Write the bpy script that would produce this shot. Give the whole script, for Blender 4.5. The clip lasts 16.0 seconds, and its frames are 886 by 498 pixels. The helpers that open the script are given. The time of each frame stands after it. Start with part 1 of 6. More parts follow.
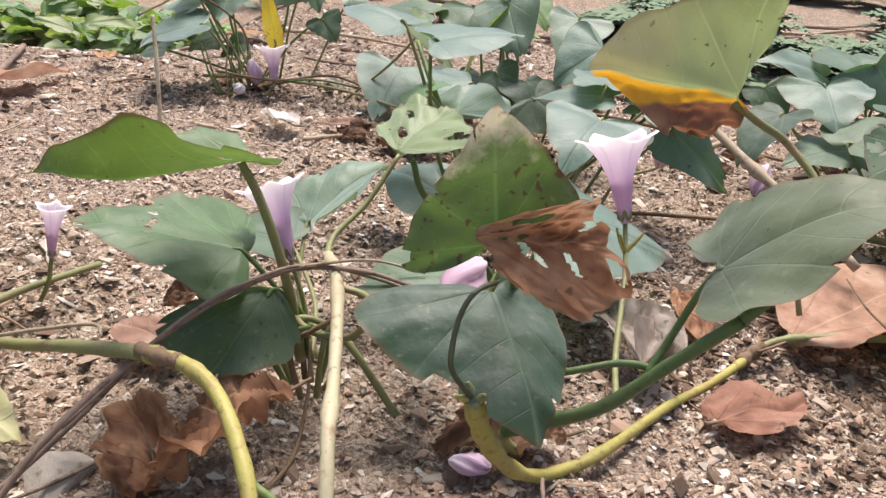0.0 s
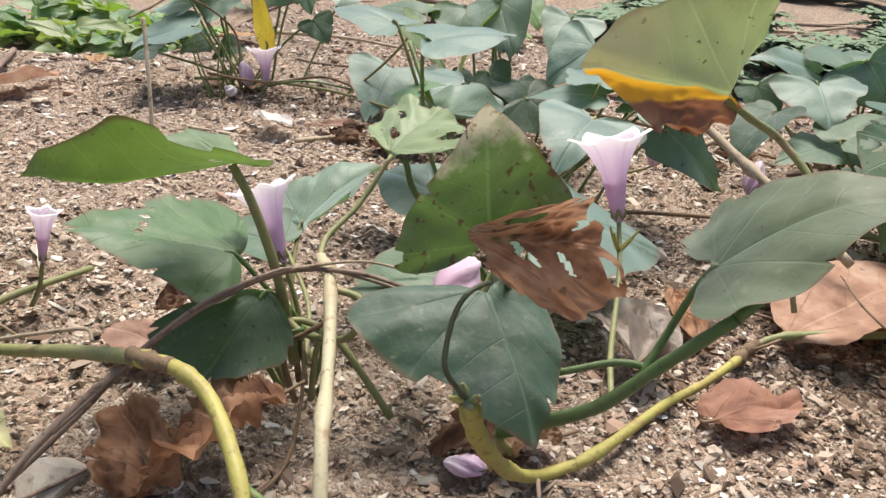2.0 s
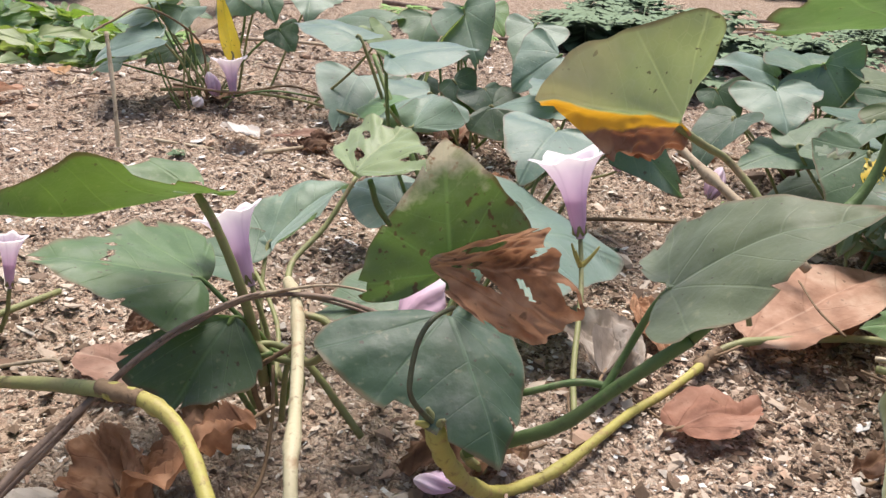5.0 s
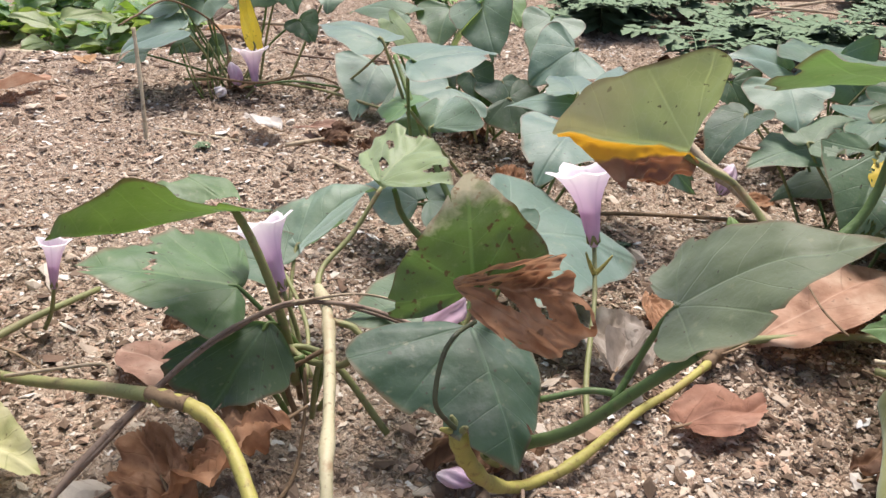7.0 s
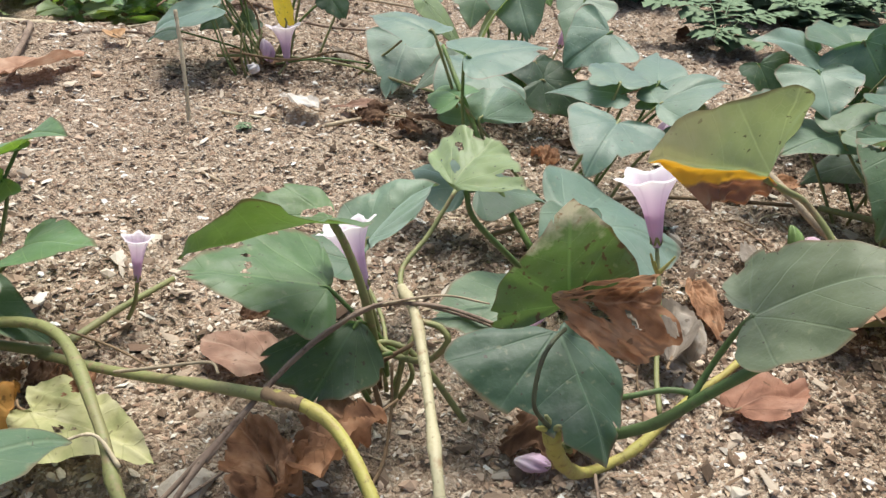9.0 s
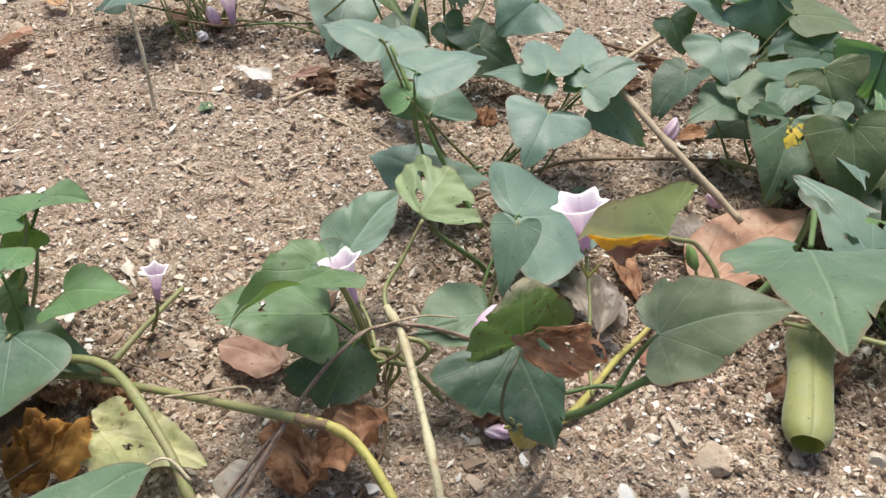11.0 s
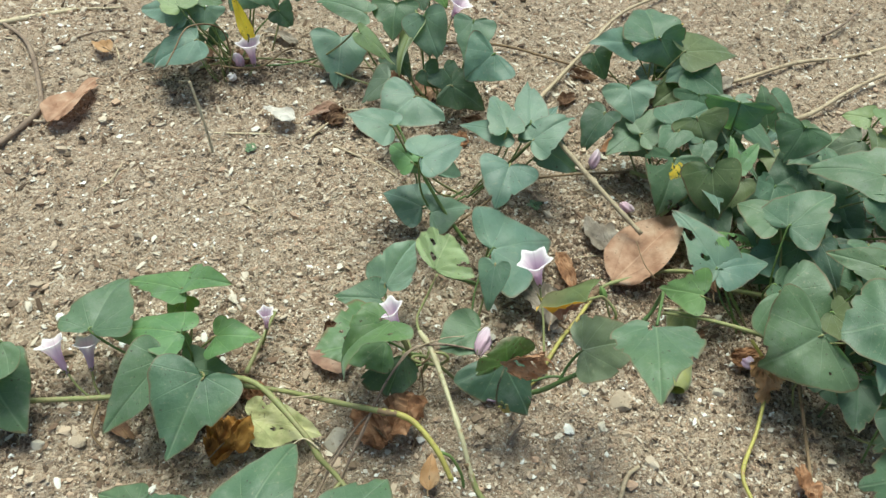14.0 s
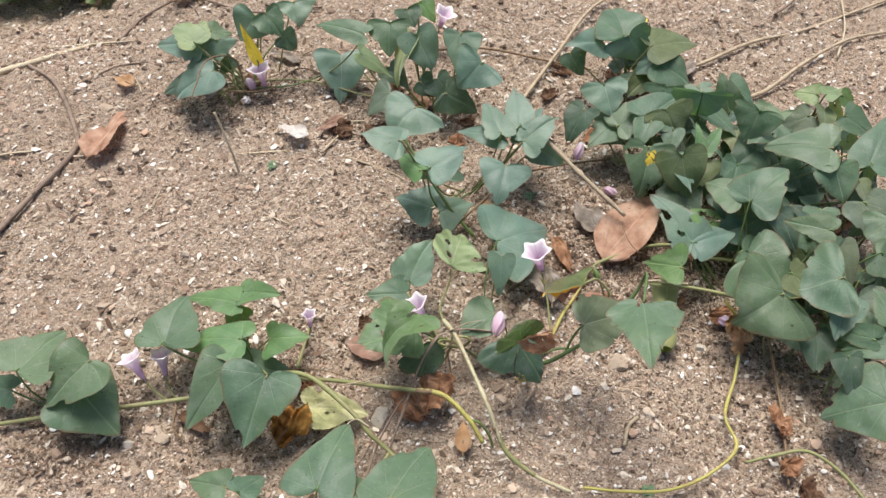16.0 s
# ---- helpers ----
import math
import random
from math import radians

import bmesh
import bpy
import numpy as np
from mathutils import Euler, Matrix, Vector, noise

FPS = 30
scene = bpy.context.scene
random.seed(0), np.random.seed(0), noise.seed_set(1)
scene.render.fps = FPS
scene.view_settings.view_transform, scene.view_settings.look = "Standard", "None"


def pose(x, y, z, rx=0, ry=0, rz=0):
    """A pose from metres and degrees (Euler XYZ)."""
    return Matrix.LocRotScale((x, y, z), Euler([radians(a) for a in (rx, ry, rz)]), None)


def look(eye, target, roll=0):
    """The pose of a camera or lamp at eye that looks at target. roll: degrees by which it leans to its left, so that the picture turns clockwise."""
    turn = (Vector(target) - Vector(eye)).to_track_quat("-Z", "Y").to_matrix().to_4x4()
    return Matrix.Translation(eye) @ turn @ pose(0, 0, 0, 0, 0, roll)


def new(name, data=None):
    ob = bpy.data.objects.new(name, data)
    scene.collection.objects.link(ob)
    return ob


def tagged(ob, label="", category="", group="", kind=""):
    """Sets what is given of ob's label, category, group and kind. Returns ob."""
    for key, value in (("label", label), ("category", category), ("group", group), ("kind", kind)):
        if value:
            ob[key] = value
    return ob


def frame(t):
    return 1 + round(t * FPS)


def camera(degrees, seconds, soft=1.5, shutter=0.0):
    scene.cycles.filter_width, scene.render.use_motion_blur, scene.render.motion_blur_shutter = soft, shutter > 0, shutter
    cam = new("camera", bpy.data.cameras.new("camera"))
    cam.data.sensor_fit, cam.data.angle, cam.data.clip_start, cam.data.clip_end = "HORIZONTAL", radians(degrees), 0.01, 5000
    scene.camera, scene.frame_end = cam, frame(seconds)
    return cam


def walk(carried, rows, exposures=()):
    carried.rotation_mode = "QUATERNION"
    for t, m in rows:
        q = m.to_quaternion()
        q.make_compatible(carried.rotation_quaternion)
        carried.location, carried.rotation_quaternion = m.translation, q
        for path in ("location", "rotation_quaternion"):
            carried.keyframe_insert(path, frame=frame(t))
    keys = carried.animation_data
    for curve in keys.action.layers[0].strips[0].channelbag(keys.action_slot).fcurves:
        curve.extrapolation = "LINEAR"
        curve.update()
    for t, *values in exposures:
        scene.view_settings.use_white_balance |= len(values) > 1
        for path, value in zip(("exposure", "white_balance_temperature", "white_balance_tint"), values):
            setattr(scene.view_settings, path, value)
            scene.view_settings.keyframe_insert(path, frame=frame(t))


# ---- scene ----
cam = camera(56.3, 16.0, soft=1.45)
PATH = [
    (0, (-0.023, -0.006, 0.284), (0.076, 1.817, -0.534), 5.0),
    (0.5, (-0.02, -0.004, 0.283), (0.085, 1.816, -0.538), 4.9),
    (1, (-0.02, -0.003, 0.281), (0.085, 1.819, -0.538), 5.0),
    (1.5, (-0.02, -0.003, 0.281), (0.088, 1.816, -0.542), 4.8),
    (2, (-0.022, -0.004, 0.283), (0.089, 1.819, -0.532), 4.6),
    (2.5, (-0.02, -0.003, 0.287), (0.144, 1.814, -0.533), 4.3),
    (3, (-0.012, -0.006, 0.292), (0.197, 1.81, -0.518), 4.7),
    (3.5, (-0.022, -0.003, 0.292), (0.173, 1.813, -0.523), 4.2),
    (4, (-0.019, -0.006, 0.294), (0.162, 1.818, -0.506), 4.2),
    (4.2, (-0.019, -0.004, 0.294), (0.165, 1.817, -0.512), 4.0),
    (6.3, (-0.016, -0.016, 0.323), (0.118, 1.786, -0.536), 3.8),
    (6.5, (-0.017, -0.018, 0.327), (0.114, 1.775, -0.548), 3.5),
    (7, (-0.025, -0.02, 0.331), (0.116, 1.766, -0.559), 3.8),
    (7.5, (-0.04, -0.018, 0.332), (0.083, 1.76, -0.574), 4.3),
    (8, (-0.061, -0.022, 0.34), (0.047, 1.763, -0.556), 4.5),
    (8.5, (-0.076, -0.028, 0.347), (0.043, 1.75, -0.561), 4.5),
    (9, (-0.081, -0.031, 0.371), (0.086, 1.696, -0.623), 4.2),
    (9.5, (-0.098, -0.042, 0.396), (0.131, 1.646, -0.651), 5.2),
    (10, (-0.105, -0.053, 0.442), (0.183, 1.614, -0.625), 5.2),
    (10.2, (-0.104, -0.056, 0.454), (0.179, 1.579, -0.663), 4.2),
    (12.3, (-0.168, -0.065, 0.738), (0.192, 1.237, -0.737), 3.8),
    (12.5, (-0.173, -0.073, 0.763), (0.198, 1.19, -0.742), 4.1),
    (13, (-0.182, -0.095, 0.833), (0.207, 1.158, -0.677), 4.8),
    (13.5, (-0.204, -0.135, 0.901), (0.21, 1.127, -0.594), 5.3),
    (14, (-0.221, -0.164, 0.969), (0.167, 1.055, -0.569), 3.9),
    (14.5, (-0.244, -0.197, 1.037), (0.117, 0.971, -0.546), 2.6),
    (15, (-0.263, -0.211, 1.08), (0.092, 0.962, -0.501), 1.6),
    (15.5, (-0.271, -0.218, 1.109), (0.106, 0.953, -0.468), 0.7),
    (16, (-0.283, -0.217, 1.138), (0.117, 0.923, -0.456), 0.3),
]
walk(cam, [(t, look(eye, target, roll)) for t, eye, target, roll in PATH], ((0, 1.05, 6530, 16), (2, 1.01, 6520, 11), (4, 1.0, 6520, 13), (6.5, 1.01, 6480, 15), (8, 0.96, 6480, 7), (9, 0.92, 6450, 5), (10, 0.97, 6430, 16), (12.5, 0.78, 6300, -10), (14.0, 0.77, 6250, -11), (15, 0.79, 6270, 4), (16, 0.82, 6400, 9)))

# ---------------------------------------------------------------- light
world = bpy.data.worlds.new("overcast_sky")
scene.world = world
world.use_nodes = True
wn = world.node_tree
sky = wn.nodes.new("ShaderNodeTexSky")
sky.sky_type = 'NISHITA'
sky.sun_disc = False
sky.sun_elevation = radians(69)
sky.sun_rotation = radians(7)
sky.air_density, sky.dust_density, sky.ozone_density = 1.0, 4.0, 1.0
wn.links.new(sky.outputs[0], wn.nodes["Background"].inputs[0])
wn.nodes["Background"].inputs[1].default_value = 0.076
sun_data = bpy.data.lights.new("sun", "SUN")
sun_data.energy, sun_data.angle, sun_data.color = 2.90, radians(30), (1.0, 0.962, 0.89)
sun = new("sun", sun_data)
sun.matrix_world = look((0.17, 1.37, 3.60), (0, 0, 0))


# ---------------------------------------------------------------- materials
class Mat:
    """A node material with short ways to make nodes."""

    def __init__(self, name, rough=0.6, spec=0.5):
        self.m = bpy.data.materials.new(name)
        self.m.use_nodes = True
        self.t = self.m.node_tree
        self.b = self.t.nodes["Principled BSDF"]
        self.b.inputs["Roughness"].default_value = rough
        self.b.inputs["Specular IOR Level"].default_value = spec
        self.co = self.n("ShaderNodeTexCoord").outputs["Object"]

    def n(self, kind, **props):
        node = self.t.nodes.new(kind)
        for k, v in props.items():
            if k == "operation":
                node.operation = v
            elif k == "data_type":
                node.data_type = v
            elif k == "blend_type":
                node.blend_type = v
        return node

    def link(self, a, b):
        self.t.links.new(a, b)

    def noise(self, scale, detail=3.0, co=None, rough=0.55):
        k = self.n("ShaderNodeTexNoise")
        k.inputs["Scale"].default_value, k.inputs["Detail"].default_value = scale, detail
        k.inputs["Roughness"].default_value = rough
        self.link(co or self.co, k.inputs["Vector"])
        return k.outputs["Fac"]

    def noise_colour(self, scale):
        k = self.n("ShaderNodeTexNoise")
        k.inputs["Scale"].default_value = scale
        self.link(self.co, k.inputs["Vector"])
        return k.outputs["Color"]

    def ramp(self, fac, stops):
        k = self.n("ShaderNodeValToRGB")
        e = k.color_ramp.elements
        while len(e) < len(stops):
            e.new(0.5)
        for i, (p, c) in enumerate(stops):
            e[i].position, e[i].color = p, (*c, 1)
        self.link(fac, k.inputs[0])
        return k.outputs[0]

    def mix(self, fac, a, b, how="MIX"):
        k = self.n("ShaderNodeMix", data_type="RGBA", blend_type=how)
        for sock, v in ((k.inputs[0], fac), (k.inputs[6], a), (k.inputs[7], b)):
            if isinstance(v, (int, float)):
                sock.default_value = v
            elif isinstance(v, tuple):
                sock.default_value = (*v, 1)
            else:
                self.link(v, sock)
        return k.outputs[2]

    def math(self, op, a, b=0.0, c=0.0):
        k = self.n("ShaderNodeMath", operation=op)
        for sock, v in zip(k.inputs, (a, b, c)):
            if isinstance(v, (int, float)):
                sock.default_value = v
            else:
                self.link(v, sock)
        return k.outputs[0]

    def step(self, x, lo, hi):
        k = self.n("ShaderNodeMapRange")
        k.inputs[1].default_value, k.inputs[2].default_value = lo, hi
        self.link(x, k.inputs[0])
        return k.outputs[0]

    def color(self, c):
        self.link(c, self.b.inputs["Base Color"])

    def bump(self, height, strength=0.3, dist=0.001):
        k = self.n("ShaderNodeBump")
        k.inputs["Strength"].default_value, k.inputs["Distance"].default_value = strength, dist
        self.link(height, k.inputs["Height"])
        self.link(k.outputs[0], self.b.inputs["Normal"])

    def thin(self, c, amount):
        """Lets light through, as a leaf or petal does."""
        tr = self.n("ShaderNodeBsdfTranslucent")
        self.link(c, tr.inputs[0])
        mx = self.n("ShaderNodeMixShader")
        mx.inputs[0].default_value = amount
        self.link(self.b.outputs[0], mx.inputs[1])
        self.link(tr.outputs[0], mx.inputs[2])
        out = self.t.nodes["Material Output"]
        self.link(mx.outputs[0], out.inputs[0])


def vein_mask(m):
    """Midrib and side veins of a leaf, by its own plan: u along the midrib, v across it."""
    uv = m.n("ShaderNodeUVMap").outputs[0]
    sp = m.n("ShaderNodeSeparateXYZ")
    m.link(uv, sp.inputs[0])
    u, v = sp.outputs[0], sp.outputs[1]
    av = m.math("ABSOLUTE", v)
    wob = m.math("MULTIPLY", m.math("SUBTRACT", m.noise(22, 3), 0.5), 0.05)
    mid = m.step(m.math("ADD", av, m.math("MULTIPLY", m.math("ABSOLUTE", wob), 0.3)), 0.016, 0.004)
    # side veins bow towards the tip; two stronger ones leave the base on each side
    bow = m.math("MULTIPLY", m.math("MULTIPLY", av, av), 0.9)
    side = m.math("ADD", m.math("SUBTRACT", m.math("SUBTRACT", u, m.math("MULTIPLY", av, 0.55)), bow), wob)
    saw = m.math("FRACT", m.math("MULTIPLY", side, 4.6))
    ribs = m.math("MULTIPLY", m.step(m.math("ABSOLUTE", m.math("SUBTRACT", saw, 0.5)), 0.032, 0.0), m.step(side, 0.12, 0.2))
    first = m.step(m.math("ABSOLUTE", m.math("ADD", wob, m.math("SUBTRACT", av, m.math("MULTIPLY", m.math("ADD", u, 0.04), 0.75)))), 0.012, 0.002)
    second = m.step(m.math("ABSOLUTE", m.math("ADD", wob, m.math("SUBTRACT", m.math("ADD", u, 0.03), m.math("MULTIPLY", av, 0.15)))), 0.010, 0.002)
    lines = m.math("MAXIMUM", m.math("MULTIPLY", ribs, 0.7), m.math("MAXIMUM", m.math("MULTIPLY", first, m.step(u, 0.5, 0.25)), m.math("MULTIPLY", second, 0.8)))
    fine = m.n("ShaderNodeTexVoronoi")
    fine.feature = 'DISTANCE_TO_EDGE'
    fine.inputs["Scale"].default_value = 16
    m.link(uv, fine.inputs["Vector"])
    net = m.step(fine.outputs["Distance"], 0.05, 0.0)
    return uv, u, v, mid, lines, net


def leaf_material(name, dark, light, vein, through_col, gloss=0.54, sick=None, dead=None, thin=0.36, sheen=0.36, coat=0.18):
    m = Mat(name, gloss, 0.5)
    m.b.inputs["Coat Weight"].default_value, m.b.inputs["Coat Roughness"].default_value = coat, 0.5
    m.b.inputs["Coat IOR"].default_value = 1.5
    m.b.inputs["Sheen Weight"].default_value, m.b.inputs["Sheen Roughness"].default_value = sheen, 0.5
    m.b.inputs["Sheen Tint"].default_value = (0.85, 1.0, 0.95, 1)
    uv, u, v, mid, lines, net = vein_mask(m)
    rnd = m.n("ShaderNodeObjectInfo").outputs["Random"]
    base = m.mix(m.step(m.noise(30, 5), 0.32, 0.68), dark, light)
    base = m.mix(m.math("MULTIPLY", m.math("POWER", rnd, 1.5), 0.45), base, tuple(min(1, c * k) for c, k in zip(light, (1.60, 1.15, 0.78))))
    base = m.mix(m.math("MULTIPLY", m.step(m.noise(9, 3), 0.48, 0.66), 0.35), base, tuple(min(1, c * k) for c, k in zip(light, (1.5, 1.25, 0.9))))
    base = m.mix(m.math("MULTIPLY", net, 0.20), base, vein)
    base = m.mix(m.math("MULTIPLY", lines, m.math("MULTIPLY", m.noise(20, 3), 0.42)), base, vein)
    base = m.mix(m.math("MULTIPLY", mid, 0.5), base, vein)
    dust = m.step(m.noise(26, 6, rough=0.7), 0.52, 0.74)
    base = m.mix(m.math("MULTIPLY", dust, 0.30), base, (0.42, 0.45, 0.4))
    pale = m.step(m.noise(170, 3), 0.62, 0.70)
    base = m.mix(m.math("MULTIPLY", pale, 0.35), base, (0.36, 0.35, 0.22))
    spots = m.step(m.noise(230, 2), 0.69, 0.73)
    base = m.mix(m.math("MULTIPLY", spots, 0.8), base, (0.06, 0.045, 0.022))
    far = m.n("ShaderNodeUVMap")
    far.uv_map = "Rim"
    fs = m.n("ShaderNodeSeparateXYZ")
    m.link(far.outputs[0], fs.inputs[0])
    margin = m.step(m.math("ADD", fs.outputs[0], m.math("MULTIPLY", m.noise(35, 4), 0.16)), 1.035, 1.075)
    base = m.mix(m.math("MULTIPLY", margin, 0.7), base, (0.20, 0.13, 0.06))
    # light coming through: mottled, with veins and blemishes showing
    trans = m.mix(m.step(m.noise(22, 5), 0.34, 0.66), tuple(0.72 * c for c in through_col), tuple(min(1, 1.25 * c) for c in through_col))
    trans = m.mix(m.math("MULTIPLY", net, 0.25), trans, tuple(0.6 * c for c in through_col))
    trans = m.mix(m.math("MULTIPLY", m.math("MAXIMUM", lines, mid), 0.45), trans, tuple(min(1, 1.7 * c) for c in through_col))
    trans = m.mix(m.math("MULTIPLY", dust, 0.35), trans, tuple(0.55 * c for c in through_col))
    trans = m.mix(m.math("MULTIPLY", m.math("MAXIMUM", spots, margin), 0.8), trans, (0.05, 0.03, 0.01))
    if sick:
        # pale towards the tip, a yellow strip beside the midrib, then withered brown
        fade = m.math("MULTIPLY", m.step(m.math("ADD", u, m.math("MULTIPLY", m.noise(30, 4), 0.4)), 0.60, 1.1), 0.8)
        base = m.mix(fade, base, (0.70, 0.64, 0.38))
        trans = m.mix(fade, trans, (0.45, 0.40, 0.16))
        rag = m.math("MULTIPLY", m.math("SUBTRACT", m.noise(55, 5), 0.5), 0.16)
        low = m.math("ADD", m.math("MULTIPLY", v, sick[1]), rag)
        zone = m.step(low, 0.02, 0.05)
        base = m.mix(zone, base, sick[0])
        trans = m.mix(zone, trans, sick[0])
        rot = m.step(m.math("SUBTRACT", low, m.math("MULTIPLY", u, 0.24)), 0.075, 0.105)
        brown = m.ramp(m.noise(60, 5), [(0.3, (0.10, 0.04, 0.022)), (0.5, (0.26, 0.12, 0.065)), (0.75, (0.42, 0.23, 0.14))])
        rot = m.math("MAXIMUM", rot, m.step(m.math("ADD", u, m.math("MULTIPLY", m.noise(50, 3), 0.12)), 0.96, 1.0))
        base = m.mix(rot, base, brown)
        trans = m.mix(rot, trans, (0.22, 0.08, 0.035))
    if dead:
        fleck = m.step(m.noise(120, 3), 0.595, 0.625)
        base = m.mix(m.math("MULTIPLY", fleck, 0.85), base, (0.10, 0.05, 0.022))
        trans = m.mix(m.math("MULTIPLY", fleck, 0.85), trans, (0.07, 0.03, 0.01))
        # bleached round the tip and along the margins, with rusty flecks
        rim = m.math("ADD", m.math("MULTIPLY", m.math("ABSOLUTE", v), 0.35), m.math("MULTIPLY", u, 0.55))
        worn = m.step(m.math("ADD", rim, m.math("MULTIPLY", m.noise(130, 5), 0.34)), 0.525, 0.67)
        base = m.mix(m.math("MULTIPLY", worn, 0.85), base, (0.66, 0.62, 0.50))
        trans = m.mix(m.math("MULTIPLY", worn, 0.85), trans, (0.62, 0.56, 0.40))
        rust = m.math("MAXIMUM", m.step(m.noise(190, 3), 0.58, 0.66), m.step(u, 0.93, 0.97))
        base = m.mix(m.math("MULTIPLY", rust, m.math("MULTIPLY", worn, 0.9)), base, (0.26, 0.12, 0.05))
        trans = m.mix(m.math("MULTIPLY", rust, m.math("MULTIPLY", worn, 0.9)), trans, (0.20, 0.08, 0.03))
    m.color(base)
    m.bump(m.math("ADD", m.math("MULTIPLY", lines, -0.4), m.math("ADD", m.math("MULTIPLY", mid, -0.7), m.math("ADD", m.math("MULTIPLY", m.noise(28, 3), 1.6), m.noise(110, 3)))), 0.5, 0.0014)
    m.thin(trans, thin)
    return m.m


G_THROUGH = (0.108, 0.215, 0.038)
LEAF = {
    "green": leaf_material("leaf_green", (0.062, 0.122, 0.074), (0.102, 0.184, 0.114), (0.26, 0.34, 0.22), G_THROUGH),
    "teal": leaf_material("leaf_blue_green", (0.070, 0.145, 0.112), (0.118, 0.220, 0.172), (0.26, 0.36, 0.28), G_THROUGH, sheen=1.0, coat=0.5),
    "grey": leaf_material("leaf_grey_green", (0.085, 0.122, 0.085), (0.14, 0.185, 0.13), (0.28, 0.34, 0.24), G_THROUGH, sheen=0.35, coat=0.1),
    # darker copy of the green leaf: shade inside the clumps put into its colour
    "dark": leaf_material("leaf_shaded_green", (0.028, 0.062, 0.042), (0.050, 0.098, 0.066), (0.14, 0.22, 0.15), G_THROUGH, sheen=0.3, coat=0.1),
    "olive": leaf_material("leaf_olive_green", (0.085, 0.118, 0.050), (0.14, 0.180, 0.080), (0.27, 0.31, 0.17), G_THROUGH, sheen=0.4, coat=0.1),
    "bright": leaf_material("leaf_young_green", (0.070, 0.170, 0.068), (0.125, 0.25, 0.10), (0.28, 0.4, 0.18), (0.26, 0.42, 0.04)),
    "pale": leaf_material("leaf_pale_green", (0.17, 0.25, 0.12), (0.27, 0.36, 0.18), (0.42, 0.46, 0.28), (0.3, 0.42, 0.06)),
    "yellow": leaf_material("leaf_yellowing", (0.21, 0.29, 0.145), (0.36, 0.43, 0.25), (0.64, 0.68, 0.48), (0.36, 0.45, 0.16),
                            sick=((0.72, 0.38, 0.02), -1.0), thin=0.34),
    "gold": leaf_material("leaf_golden", (0.70, 0.47, 0.03), (0.85, 0.62, 0.06), (0.6, 0.45, 0.08), (0.9, 0.66, 0.05)),
    "brownhalf": leaf_material("leaf_half_dead", (0.050, 0.092, 0.032), (0.085, 0.135, 0.048), (0.2, 0.28, 0.12), G_THROUGH,
                               dead=True),
}
LEAF["rolled"] = leaf_material("leaf_rolled_olive", (0.20, 0.23, 0.075), (0.31, 0.34, 0.125), (0.36, 0.37, 0.17), (0.22, 0.26, 0.06))
LEAF["fresh"] = leaf_material("leaf_fresh_green", (0.062, 0.135, 0.056), (0.105, 0.205, 0.080), (0.24, 0.34, 0.16), (0.118, 0.205, 0.022), sheen=0.25)
LEAF["holed"] = LEAF["green"]
LEAF["lacy"] = LEAF["bright"]


def dead_leaf_material(name, stops, rough=0.75):
    m = Mat(name, rough, 0.3)
    uv, u, v, mid, lines, net = vein_mask(m)
    c = m.ramp(m.noise(42, 5), stops)
    c = m.mix(m.math("MULTIPLY", m.step(m.noise(160, 2), 0.66, 0.74), 0.6), c, (0.06, 0.03, 0.015))
    c = m.mix(m.math("MULTIPLY", mid, 0.45), c, stops[-1][1])
    c = m.mix(m.math("MULTIPLY", lines, 0.3), c, stops[0][1])
    m.color(c)
    m.bump(m.math("ADD", m.math("MULTIPLY", lines, 0.8), m.noise(120, 4)), 0.5, 0.0015)
    m.thin(c, 0.30)
    return m.m


DRY = dead_leaf_material("dead_leaf_russet", [(0.3, (0.28, 0.145, 0.092)), (0.5, (0.45, 0.265, 0.180)), (0.72, (0.60, 0.42, 0.31))])
DRY_RUST = dead_leaf_material("dead_leaf_rust", [(0.28, (0.10, 0.045, 0.025)), (0.48, (0.30, 0.15, 0.08)), (0.70, (0.52, 0.31, 0.19))])
DRY_RED = dead_leaf_material("dead_leaf_reddish", [(0.3, (0.19, 0.085, 0.055)), (0.5, (0.33, 0.165, 0.11)), (0.72, (0.46, 0.265, 0.19))])
DRY_TORN = dead_leaf_material("dead_leaf_torn", [(0.28, (0.17, 0.075, 0.04)), (0.48, (0.42, 0.215, 0.12)), (0.70, (0.60, 0.38, 0.25))])
DRY_PINK = dead_leaf_material("dead_leaf_pinkish", [(0.3, (0.20, 0.11, 0.08)), (0.5, (0.32, 0.19, 0.14)), (0.75, (0.46, 0.33, 0.26))])
DRY_DARK = dead_leaf_material("dead_leaf_dark", [(0.3, (0.06, 0.03, 0.018)), (0.5, (0.14, 0.075, 0.045)), (0.75, (0.28, 0.17, 0.10))])
DRY_GREY = dead_leaf_material("dead_leaf_grey", [(0.3, (0.16, 0.13, 0.10)), (0.5, (0.29, 0.24, 0.20)), (0.75, (0.47, 0.42, 0.37))])
DRY_WHITE = dead_leaf_material("dead_leaf_bleached", [(0.3, (0.50, 0.45, 0.41)), (0.5, (0.66, 0.61, 0.57)), (0.75, (0.78, 0.74, 0.70))])
DRY_TAN = dead_leaf_material("dead_leaf_tan", [(0.3, (0.33, 0.18, 0.08)), (0.5, (0.46, 0.27, 0.14)), (0.75, (0.58, 0.40, 0.25))])
DRY_ORANGE = dead_leaf_material("dead_leaf_orange", [(0.3, (0.14, 0.06, 0.02)), (0.5, (0.36, 0.17, 0.04)), (0.75, (0.62, 0.36, 0.10))])
